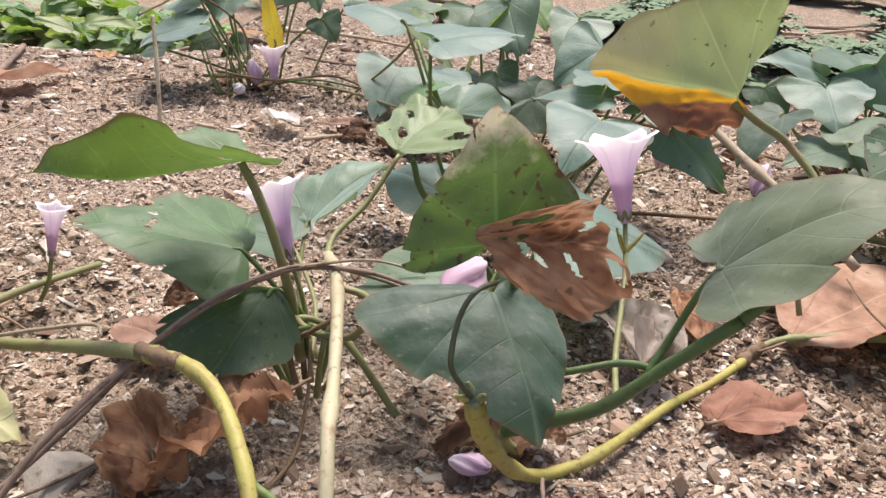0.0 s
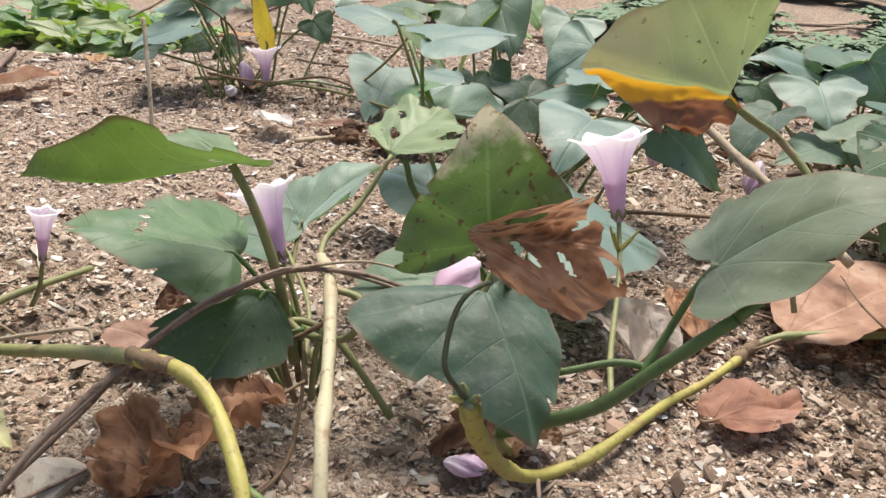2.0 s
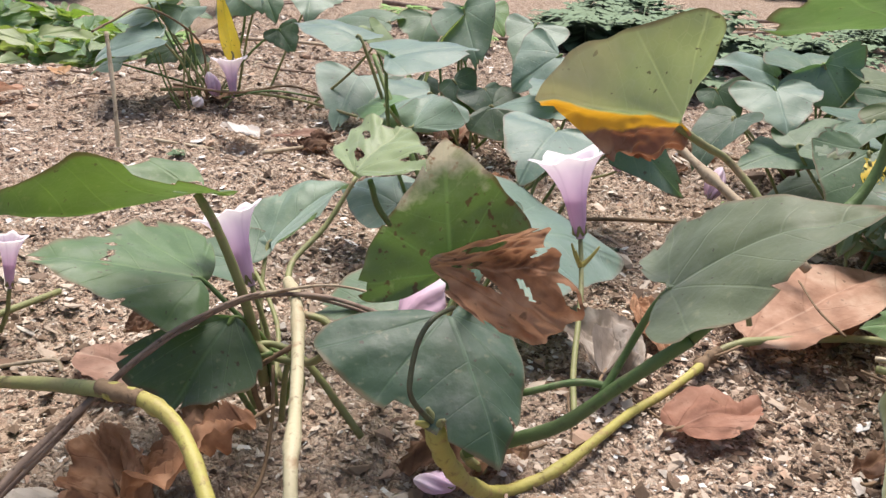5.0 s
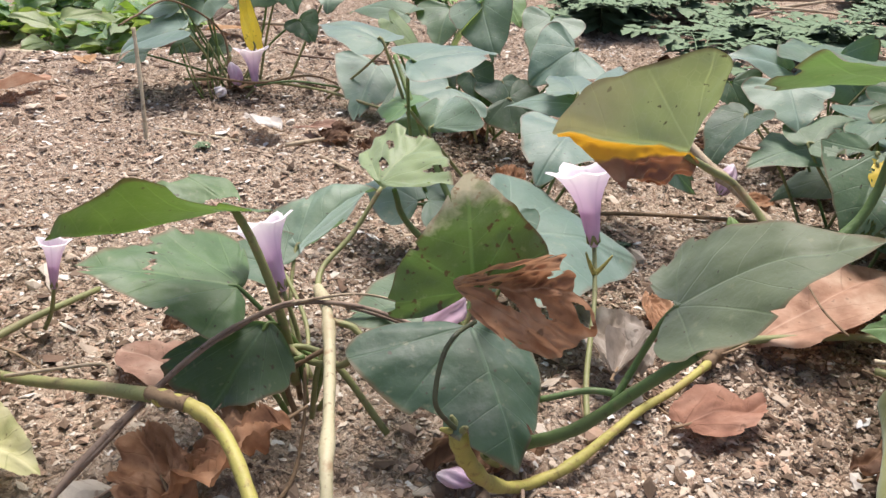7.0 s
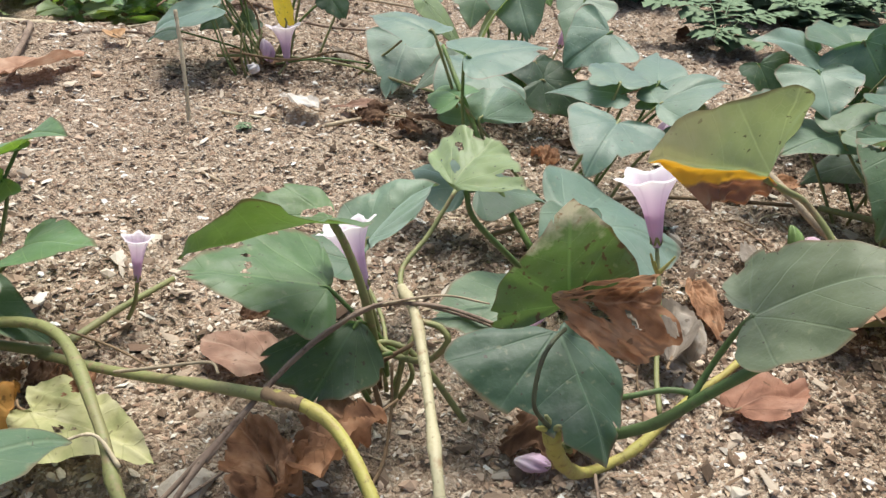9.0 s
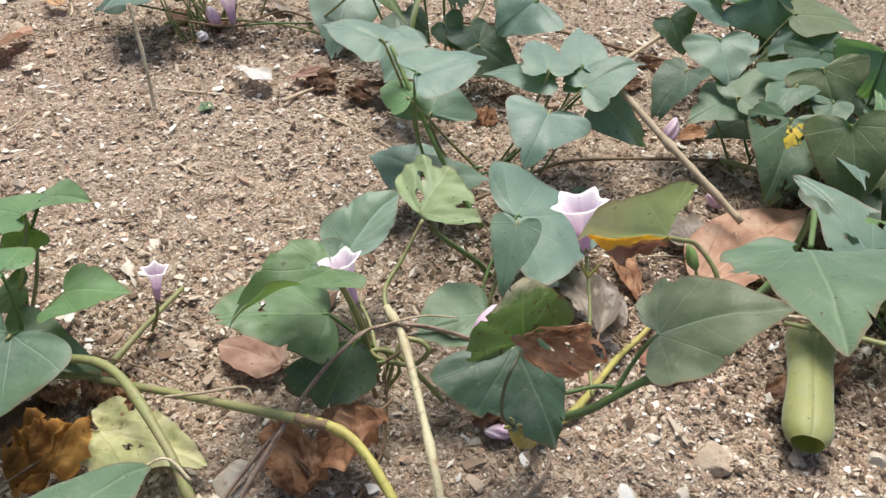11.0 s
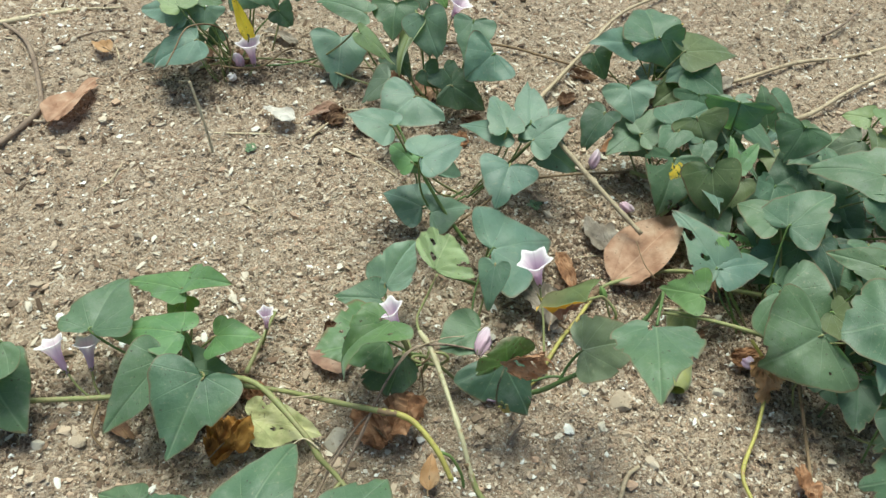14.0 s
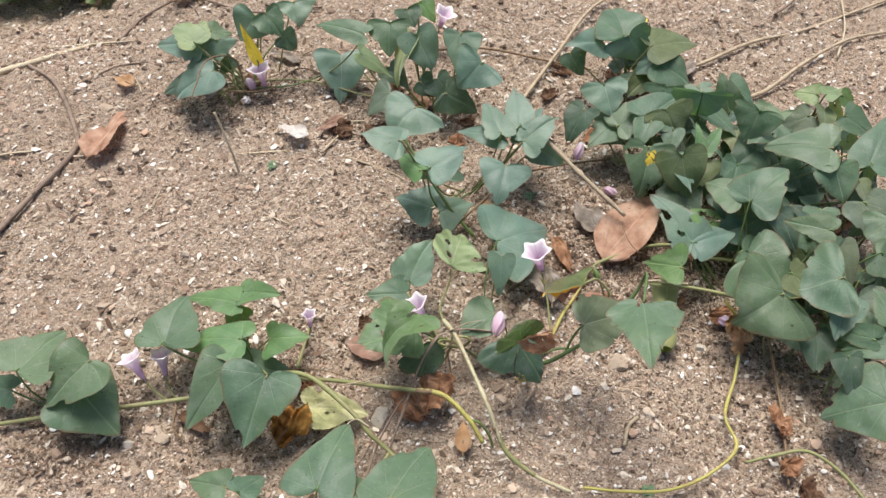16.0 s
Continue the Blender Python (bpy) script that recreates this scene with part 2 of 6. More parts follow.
DRY_CREAM = dead_leaf_material("dead_leaf_cream", [(0.3, (0.30, 0.32, 0.14)), (0.5, (0.48, 0.47, 0.24)), (0.75, (0.60, 0.57, 0.36))])


def stem_material(name, a, b, c, rough=0.55):
    m = Mat(name, rough, 0.4)
    col = m.mix(m.noise(45, 4), a, b)
    col = m.mix(m.step(m.noise(110, 4), 0.56, 0.70), col, c)
    col = m.mix(m.math("MULTIPLY", m.step(m.noise(34, 4), 0.50, 0.66), 0.6), col, tuple(0.5 * (p + q) for p, q in zip(a, c)))
    col = m.mix(m.math("MULTIPLY", m.step(m.noise(260, 3), 0.60, 0.70), 0.6), col, tuple(0.45 * k for k in c))
    m.color(col)
    m.bump(m.math("ADD", m.noise(300, 3), m.noise(90, 3)), 0.5, 0.0008)
    return m.m


STEM_GREEN = stem_material("stem_green", (0.10, 0.17, 0.045), (0.16, 0.23, 0.07), (0.21, 0.21, 0.10))
STEM_DARK = stem_material("stem_dark", (0.055, 0.062, 0.030), (0.095, 0.105, 0.055), (0.08, 0.06, 0.04))
STEM_DEEP = stem_material("stem_deep_green", (0.065, 0.12, 0.035), (0.11, 0.17, 0.055), (0.14, 0.15, 0.07))
STEM_OLIVE = stem_material("stem_olive", (0.17, 0.185, 0.072), (0.265, 0.265, 0.112), (0.29, 0.215, 0.125))
STEM_YELLOW = stem_material("stem_yellow", (0.29, 0.275, 0.065), (0.46, 0.395, 0.115), (0.30, 0.19, 0.085))
STEM_PALE = stem_material("stem_pale_straw", (0.36, 0.33, 0.20), (0.48, 0.42, 0.28), (0.30, 0.21, 0.12))
STEM_BROWN = stem_material("stem_brown", (0.16, 0.10, 0.055), (0.26, 0.18, 0.11), (0.10, 0.06, 0.035), 0.8)
TWIG_GREY = stem_material("twig_grey", (0.18, 0.125, 0.095), (0.31, 0.23, 0.175), (0.10, 0.065, 0.05), 0.85)
WOOD_TAN = stem_material("wood_tan", (0.34, 0.26, 0.17), (0.48, 0.39, 0.28), (0.22, 0.15, 0.10), 0.8)
STRAW = stem_material("straw", (0.45, 0.36, 0.24), (0.60, 0.52, 0.38), (0.28, 0.21, 0.14), 0.8)
BLADE = stem_material("weed_leaf", (0.088, 0.148, 0.075), (0.150, 0.218, 0.118), (0.13, 0.175, 0.09), 0.7)
BLADE_LIGHT = stem_material("weed_leaf_light", (0.14, 0.27, 0.05), (0.22, 0.36, 0.08), (0.2, 0.3, 0.1), 0.5)


def petal_material(name, rim, tube):
    m = Mat(name, 0.5, 0.3)
    uv = m.n("ShaderNodeUVMap").outputs[0]
    sp = m.n("ShaderNodeSeparateXYZ")
    m.link(uv, sp.inputs[0])
    c = m.ramp(sp.outputs[1], [(0.0, tuple(min(1, 1.08 * a) for a in tube)), (0.50, tube), (0.84, tuple(0.5 * (a + b) for a, b in zip(rim, tube))), (0.97, rim)])
    st = m.math("ABSOLUTE", m.math("SUBTRACT", m.math("FRACT", m.math("MULTIPLY", sp.outputs[0], 5.0)), 0.5))
    c = m.mix(m.math("MULTIPLY", m.step(st, 0.10, 0.0), 0.35), c, tuple(0.75 * a for a in tube))
    c = m.mix(m.math("MULTIPLY", m.noise(120, 3), 0.18), c, rim)
    m.color(c)
    m.bump(m.noise(140, 3), 0.15, 0.001)
    m.thin(c, 0.35)
    return m.m


PETAL = petal_material("petal_lilac", (0.86, 0.79, 0.84), (0.68, 0.47, 0.66))
PETAL_WHITE = petal_material("petal_white", (0.86, 0.82, 0.84), (0.80, 0.74, 0.78))
PETAL_CLOSED = petal_material("petal_faded_pink", (0.80, 0.71, 0.77), (0.64, 0.42, 0.54))
THROAT = Mat("throat_purple", 0.6, 0.2)
throat_colour = THROAT.mix(THROAT.noise(200, 2), (0.40, 0.17, 0.38), (0.55, 0.30, 0.50))
THROAT.color(throat_colour)
THROAT.thin(throat_colour, 0.55)
THROAT = THROAT.m


def stone_material(name, a, b, c):
    m = Mat(name, 0.85, 0.3)
    col = m.mix(m.noise(55, 5), a, b)
    col = m.mix(m.step(m.noise(190, 3), 0.55, 0.7), col, c)
    m.color(col)
    m.bump(m.noise(220, 5), 0.6, 0.0015)
    return m.m


STONE = stone_material("stone_pale", (0.40, 0.35, 0.29), (0.53, 0.47, 0.40), (0.32, 0.26, 0.21))
STONE_BROWN = stone_material("stone_brown", (0.30, 0.23, 0.17), (0.44, 0.35, 0.27), (0.22, 0.16, 0.11))


def soil_material():
    m = Mat("sandy_soil", 0.95, 0.15)
    big = m.noise(2.6, 4)
    damp = m.noise(7.5, 5)
    mid = m.noise(24, 5)
    fine = m.noise(260, 4, rough=0.65)
    c = m.ramp(mid, [(0.30, (0.26, 0.18, 0.125)), (0.47, (0.39, 0.28, 0.20)), (0.62, (0.48, 0.365, 0.27)), (0.8, (0.57, 0.455, 0.35))])
    c = m.mix(m.math("MULTIPLY", m.step(big, 0.40, 0.62), 0.60), c, (0.46, 0.31, 0.235))
    c = m.mix(m.math("MULTIPLY", m.step(damp, 0.54, 0.70), 0.18), c, (0.20, 0.145, 0.11))
    # packed grains, each with its own tone
    relief = fine
    for scale, weight in ((150, 0.38), (330, 0.48)):
        cell = m.n("ShaderNodeTexVoronoi")
        cell.inputs["Scale"].default_value = scale
        m.link(m.mix(0.012, m.co, m.noise_colour(90)), cell.inputs["Vector"])
        tone = m.n("ShaderNodeSeparateColor")
        m.link(cell.outputs["Color"], tone.inputs[0])
        grain = m.ramp(tone.outputs[0], [(0.0, (0.15, 0.103, 0.075)), (0.22, (0.32, 0.232, 0.17)), (0.55, (0.48, 0.37, 0.278)), (0.86, (0.58, 0.475, 0.375)), (1.0, (0.70, 0.62, 0.53))])
        c = m.mix(weight, c, grain)
        relief = m.math("SUBTRACT", relief, m.math("MULTIPLY", cell.outputs["Distance"], 1.3 * weight))
        relief = m.math("ADD", relief, m.math("MULTIPLY", tone.outputs[1], 0.7 * weight))
    # hollows of the fine relief are darkened: crevice shade put into the soil colour
    c = m.mix(m.math("MULTIPLY", m.step(fine, 0.42, 0.30), 0.5), c, (0.12, 0.088, 0.066))
    m.color(c)
    m.bump(m.math("ADD", relief, m.math("MULTIPLY", m.noise(700, 3), 0.4)), 1.0, 0.005)
    return m.m


SOIL = soil_material()


def grain_material(name, stops, rough=0.9):
    m = Mat(name, rough, 0.25)
    k = m.n("ShaderNodeNewGeometry").outputs["Random Per Island"]
    c = m.ramp(k, stops)
    c = m.mix(m.math("MULTIPLY", m.noise(400, 3), 0.35), c, (0.20, 0.145, 0.10))
    m.color(c)
    m.bump(m.noise(600, 3), 0.4, 0.0006)
    return m.m


GRAINS = grain_material("sand_grains", [(0.0, (0.09, 0.064, 0.048)), (0.2, (0.27, 0.195, 0.145)), (0.36, (0.46, 0.31, 0.225)), (0.55, (0.51, 0.40, 0.31)), (0.85, (0.61, 0.515, 0.42)), (1.0, (0.76, 0.70, 0.62))])
CHIPS = grain_material("shell_chips", [(0.0, (0.52, 0.46, 0.40)), (0.4, (0.70, 0.66, 0.61)), (0.8, (0.82, 0.80, 0.77)), (1.0, (0.88, 0.87, 0.85))], 0.7)
BITS = grain_material("plant_bits", [(0.0, (0.09, 0.055, 0.035)), (0.4, (0.20, 0.13, 0.085)), (0.75, (0.36, 0.26, 0.18)), (1.0, (0.52, 0.43, 0.32))])
FLAKES = grain_material("wood_flakes", [(0.0, (0.16, 0.115, 0.085)), (0.3, (0.34, 0.265, 0.205)), (0.65, (0.54, 0.455, 0.37)), (1.0, (0.70, 0.64, 0.56))])
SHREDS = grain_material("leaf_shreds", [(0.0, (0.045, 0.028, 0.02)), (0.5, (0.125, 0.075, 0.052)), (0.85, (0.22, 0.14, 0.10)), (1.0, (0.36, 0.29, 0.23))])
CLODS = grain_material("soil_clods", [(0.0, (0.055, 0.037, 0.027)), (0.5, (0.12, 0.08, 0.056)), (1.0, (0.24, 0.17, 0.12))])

# ---------------------------------------------------------------- ground
RNG = np.random.default_rng(7)
LATTICE = RNG.random((256, 256))


def value_noise(x, y):
    xi, yi = np.floor(x).astype(int), np.floor(y).astype(int)
    fx, fy = x - xi, y - yi
    fx, fy = fx * fx * (3 - 2 * fx), fy * fy * (3 - 2 * fy)
    g = lambda i, j: LATTICE[(xi + i) % 256, (yi + j) % 256]
    return (g(0, 0) * (1 - fx) + g(1, 0) * fx) * (1 - fy) + (g(0, 1) * (1 - fx) + g(1, 1) * fx) * fy - 0.5


def ground_height(x, y):
    """Height of the soil at a place: gentle swells, lumps and crumbs."""
    x, y = np.asarray(x, float), np.asarray(y, float)
    swell = 0.020 * value_noise(x * 3.1 + 9, y * 3.1 + 4)
    lump = 0.011 * value_noise(x * 17 + 3, y * 17 + 8) + 0.007 * value_noise(x * 43 + 1, y * 43 + 5)
    crumb = 0.0090 * value_noise(x * 105, y * 105) + 0.0050 * value_noise(x * 210, y * 210)
    # the bed ends behind and the ground falls away there
    fall = np.clip((y - 1.22) / 0.55, 0, 1) * np.clip((-0.30 - x) / 0.2, 0, 1)
    return swell + lump + crumb - 0.004 - 0.15 * fall * fall * (3 - 2 * fall)


def ground_z(x, y):
    return float(ground_height(x, y))


def spread(lo, hi, step, far):
    inner = np.arange(lo, hi + step / 2, step)
    grow, d = [], step
    while (grow[-1] if grow else 0) < far:
        d *= 1.35
        grow.append((grow[-1] if grow else 0) + d)
    grow = np.array(grow)
    return np.concatenate([lo - grow[::-1], inner, hi + grow])


def build_ground():
    xs, ys = spread(-0.85, 1.10, 0.0042, 60), spread(-0.05, 1.9, 0.0042, 60)
    X, Y = np.meshgrid(xs, ys)
    Z = ground_height(X, Y)
    verts = np.stack([X.ravel(), Y.ravel(), Z.ravel()], 1)
    w, h = len(xs), len(ys)
    i = np.arange(w * h).reshape(h, w)
    faces = np.stack([i[:-1, :-1].ravel(), i[:-1, 1:].ravel(), i[1:, 1:].ravel(), i[1:, :-1].ravel()], 1)
    me = bpy.data.meshes.new("ground")
    me.from_pydata(verts.tolist(), [], faces.tolist())
    me.materials.append(SOIL)
    me.polygons.foreach_set("use_smooth", [True] * len(me.polygons))
    return tagged(new("ground", me), "dry sandy brown soil with fine crumbs and pebbles", "ground", kind="structure")


build_ground()
OCTA = np.array([(1, 0, 0), (-1, 0, 0), (0, 1, 0), (0, -1, 0), (0, 0, 1), (0, 0, -1)], float)
OCTA_F = [(0, 2, 4), (2, 1, 4), (1, 3, 4), (3, 0, 4)]  # their undersides lie in the soil

# a rounder crumb: six axis points and eight corners
CORNER = np.array([(x, y, z) for x in (-1, 1) for y in (-1, 1) for z in (-1, 1)], float) * 0.60
CRUMB = np.concatenate([OCTA, CORNER])
CRUMB_F = []
for axis in range(6):
    ring = [k for k in range(8) if CORNER[k] @ OCTA[axis] > 0]
    one, two = [c for c in range(3) if OCTA[axis][c] == 0]
    ring.sort(key=lambda k: math.atan2(CORNER[k][two], CORNER[k][one]))
    CRUMB_F += [(axis, 6 + ring[k], 6 + ring[(k + 1) % 4]) for k in range(4)]


def scatter(name, label, category, count, sizes, flat, box, mat, long=1.0, sink=0.2, bias=None, gather=None, fine=False):
    """Loose crumbs of one kind on the soil, joined into one object. Each is an uneven little stone."""
    r = np.random.default_rng(sum(map(ord, name)) + count)
    x, y = r.uniform(box[0], box[1], count), r.uniform(box[2], box[3], count)
    if gather:
        g = np.array(gather)[r.integers(0, len(gather), count)]
        x, y = r.normal(g[:, 0], g[:, 2]), r.normal(g[:, 1], g[:, 3])
    if bias is not None:
        keep = value_noise(x * 9 + bias, y * 9) + 0.5 > r.random(count) * 0.9
        x, y = x[keep], y[keep]
    n = len(x)
    s = sizes[0] + (sizes[1] - sizes[0]) * r.random(n) ** 3.5
    a = r.uniform(0, 2 * np.pi, n)
    shape, facets = (CRUMB, CRUMB_F) if fine else (OCTA, OCTA_F)
    k = len(shape)
    p = shape[None] * r.uniform(0.65, 1.2, (n, k, 1)) + r.normal(0, 0.12 if fine else 0.22, (n, k, 3))
    p[:, :, 0] *= (s * long * r.uniform(0.7, 1.3, n))[:, None]
    p[:, :, 1] *= (s * r.uniform(0.6, 1.1, n))[:, None]
    p[:, :, 2] *= (s * flat * r.uniform(0.6, 1.2, n))[:, None]
    tip = r.normal(0, 0.25, n)[:, None]
    z = p[:, :, 2] + tip * p[:, :, 0]
    ca, sa = np.cos(a)[:, None], np.sin(a)[:, None]
    gx, gy = p[:, :, 0] * ca - p[:, :, 1] * sa, p[:, :, 0] * sa + p[:, :, 1] * ca
    base = ground_height(x, y) + s * flat * (1 - 2 * sink) * 0.6
    verts = np.stack([gx + x[:, None], gy + y[:, None], z + base[:, None]], 2).reshape(-1, 3)
    faces = (np.array(facets)[None] + k * np.arange(n)[:, None, None]).reshape(-1, 3)
    me = bpy.data.meshes.new(name)
    me.from_pydata(verts.tolist(), [], faces.tolist())
    me.materials.append(mat)
    if mat is BITS:
        me.polygons.foreach_set("use_smooth", [True] * len(me.polygons))
    return tagged(new(name, me), label, category, kind="stuff")


scatter("sand_grains", "coarse tan and brown sand grains on the soil", "gravel", 78000, (0.0006, 0.0034), 0.55, (-0.75, 1.0, -0.05, 1.6), GRAINS, sink=0.25, long=1.4)
scatter("sand_grains", "coarse tan sand grains between the vines", "gravel", 64000, (0.0006, 0.0030), 0.55, (-0.34, 0.46, 0.16, 0.95), GRAINS, sink=0.2, long=1.4, gather=[(0.03, 0.52, 0.30, 0.30)])
scatter("fine_gravel", "small brown and grey gravel scattered on soil", "gravel", 9000, (0.0022, 0.0085), 0.70, (-0.8, 1.1, -0.1, 1.9), GRAINS, sink=0.35, bias=3, fine=True)
scatter("shell_chips", "white broken shell chips lying on sand", "shells", 12500, (0.0008, 0.0042), 0.35, (-0.75, 1.05, -0.05, 1.7), CHIPS, long=1.4, sink=0.12, bias=31, fine=True)
scatter("wood_flakes", "pale and brown flat flakes of dry wood and bark on soil", "litter", 13000, (0.0010, 0.0044), 0.30, (-0.75, 1.1, 0.10, 1.75), FLAKES, long=2.6, sink=0.0, bias=52, fine=True)
scatter("plant_bits", "dry brown bits of bark and straw on soil", "litter", 15000, (0.0008, 0.0026), 0.5, (-0.8, 1.1, -0.05, 2.0), BITS, long=6.0, sink=0.05, bias=11)
scatter("shell_pieces", "larger white and grey pieces of broken shell on sand", "shells", 800, (0.0026, 0.0075), 0.34, (-0.75, 1.05, 0.0, 1.7), CHIPS, long=1.4, sink=0.25, bias=31, fine=True)
scatter("bark_shreds", "dark shreds of bark and rotted leaf in loose patches on sand", "litter", 5200, (0.0016, 0.0060), 0.20, (-0.8, 1.1, 0.45, 1.9), SHREDS, long=2.6, sink=0.0, bias=71, fine=True)
scatter("soil_clods", "dark crumbly clods of damp soil", "soil", 5200, (0.0018, 0.0085), 0.55, (-0.8, 1.1, -0.05, 1.7), CLODS, sink=0.4, bias=20)
# dark crumbs and litter under the vines: damp soil plus shade put into colour
UNDER_SHADE = [(0.45, 0.14, 0.13, 0.09), (0.31, 0.40, 0.10, 0.07), (0.24, 0.50, 0.10, 0.05), (0.64, 0.22, 0.12, 0.12), (0.50, 0.30, 0.10, 0.10), (0.48, 0.56, 0.14, 0.12), (0.46, 0.82, 0.06, 0.05), (0.09, 0.94, 0.08, 0.05), (-0.25, 1.10, 0.08, 0.05), (-0.37, 0.44, 0.09, 0.07), (0.10, 0.62, 0.10, 0.06), (-0.62, 0.46, 0.05, 0.05)]
scatter("soil_clods", "soil crumbs under the vines, coloured dark for damp and shade", "soil", 29000, (0.0010, 0.0048), 0.6, (-0.8, 1.1, -0.05, 1.7), CLODS, sink=0.2, gather=UNDER_SHADE)
scatter("leaf_litter", "brown shredded leaf litter under the vines", "litter", 8500, (0.0010, 0.0036), 0.25, (-0.8, 1.1, -0.05, 1.7), SHREDS, long=2.0, sink=-0.6, gather=UNDER_SHADE, fine=True)


# ---------------------------------------------------------------- building blocks
def part(name, bm, mat, parent, label="", smooth=True):
    """Links a bmesh as one mesh object under a thing or a part."""
    me = bpy.data.meshes.new(name)
    bm.to_mesh(me)
    bm.free()
    me.materials.append(mat)
    if smooth:
        me.polygons.foreach_set("use_smooth", [True] * len(me.polygons))
    ob = new(name, me)
    ob.parent = parent
    return tagged(ob, label)


def thing(name, at, label, category, group=""):
    ob = new(name)
    ob.location = at
    ob.empty_display_size = 0.02
    return tagged(ob, label, category, group)


def solo(name, bm, mat, label, category, group="", smooth=True):
    return tagged(part(name, bm, mat, None, "", smooth), label, category, group)


def smooth_line(points, per=6):
    """A Catmull-Rom line through the points."""
    p = [Vector(q) for q in points]
    if len(p) == 2:
        return [p[0].lerp(p[1], i / per) for i in range(per + 1)]
    p = [2 * p[0] - p[1]] + p + [2 * p[-1] - p[-2]]
    out = []
    for i in range(1, len(p) - 2):
        for k in range(per):
            t = k / per
            a, b, c, d = p[i - 1:i + 3]
            out.append(0.5 * ((2 * b) + (c - a) * t + (2 * a - 5 * b + 4 * c - d) * t * t + (3 * b - a - 3 * c + d) * t ** 3))
    out.append(p[-2])
    return out


def tube(points, r0, r1, sides=8, origin=(0, 0, 0), per=6, rough=0.0, knots=(), seed=0, bm=None):
    """A round stem through the points, thinning from r0 to r1, with swollen knots at some fractions."""
    bm = bm or bmesh.new()
    rnd = random.Random(seed)
    line = smooth_line(points, per)
    o = Vector(origin)
    rings = []
    side = None
    for i, q in enumerate(line):
        f = i / (len(line) - 1)
        d = (line[min(i + 1, len(line) - 1)] - line[max(i - 1, 0)]).normalized()
        ref = side or (Vector((0, 0, 1)) if abs(d.z) < 0.8 else Vector((1, 0, 0)))
        side = (ref - d * ref.dot(d)).normalized()
        up = d.cross(side)
        r = r0 + (r1 - r0) * f
        for k in knots:
            r *= 1 + 0.28 * math.exp(-((f - k) / 0.03) ** 2)
        r *= 1 + rough * rnd.uniform(-1, 1)
        rings.append([bm.verts.new(q - o + r * (math.cos(a) * side + math.sin(a) * up) * (1 + rough * rnd.uniform(-0.6, 0.6)))
                      for a in (2 * math.pi * j / sides for j in range(sides))])
    for a, b in zip(rings, rings[1:]):
        for j in range(sides):
            bm.faces.new((a[j], a[(j + 1) % sides], b[(j + 1) % sides], b[j]))
    bm.faces.new(rings[0][::-1])
    bm.faces.new(rings[-1])
    return bm


HEART = [(1, 0), (0.95, 0.045), (0.85, 0.125), (0.70, 0.235), (0.52, 0.345), (0.33, 0.43), (0.15, 0.485), (0.0, 0.5), (-0.11, 0.455), (-0.165, 0.36), (-0.17, 0.23), (-0.12, 0.095), (-0.035, 0.022)]
OVAL = [(1, 0), (0.96, 0.05), (0.85, 0.16), (0.68, 0.30), (0.5, 0.42), (0.33, 0.48), (0.18, 0.43), (0.08, 0.27), (0.03, 0.12), (0.0, 0.03)]
RAGGED = [(1, 0), (0.97, 0.07), (0.88, 0.19), (0.72, 0.32), (0.55, 0.42), (0.36, 0.49), (0.18, 0.47), (0.03, 0.38), (-0.06, 0.24), (-0.07, 0.11), (-0.03, 0.025)]
DELTA = [(1, 0), (0.94, 0.05), (0.83, 0.115), (0.67, 0.205), (0.50, 0.30), (0.32, 0.395), (0.14, 0.475), (-0.02, 0.5), (-0.11, 0.43), (-0.135, 0.33), (-0.125, 0.21), (-0.085, 0.09), (-0.03, 0.022)]
RINGS = (0.1, 0.22, 0.34, 0.46, 0.57, 0.68, 0.78, 0.86, 0.93, 0.97, 1.0)


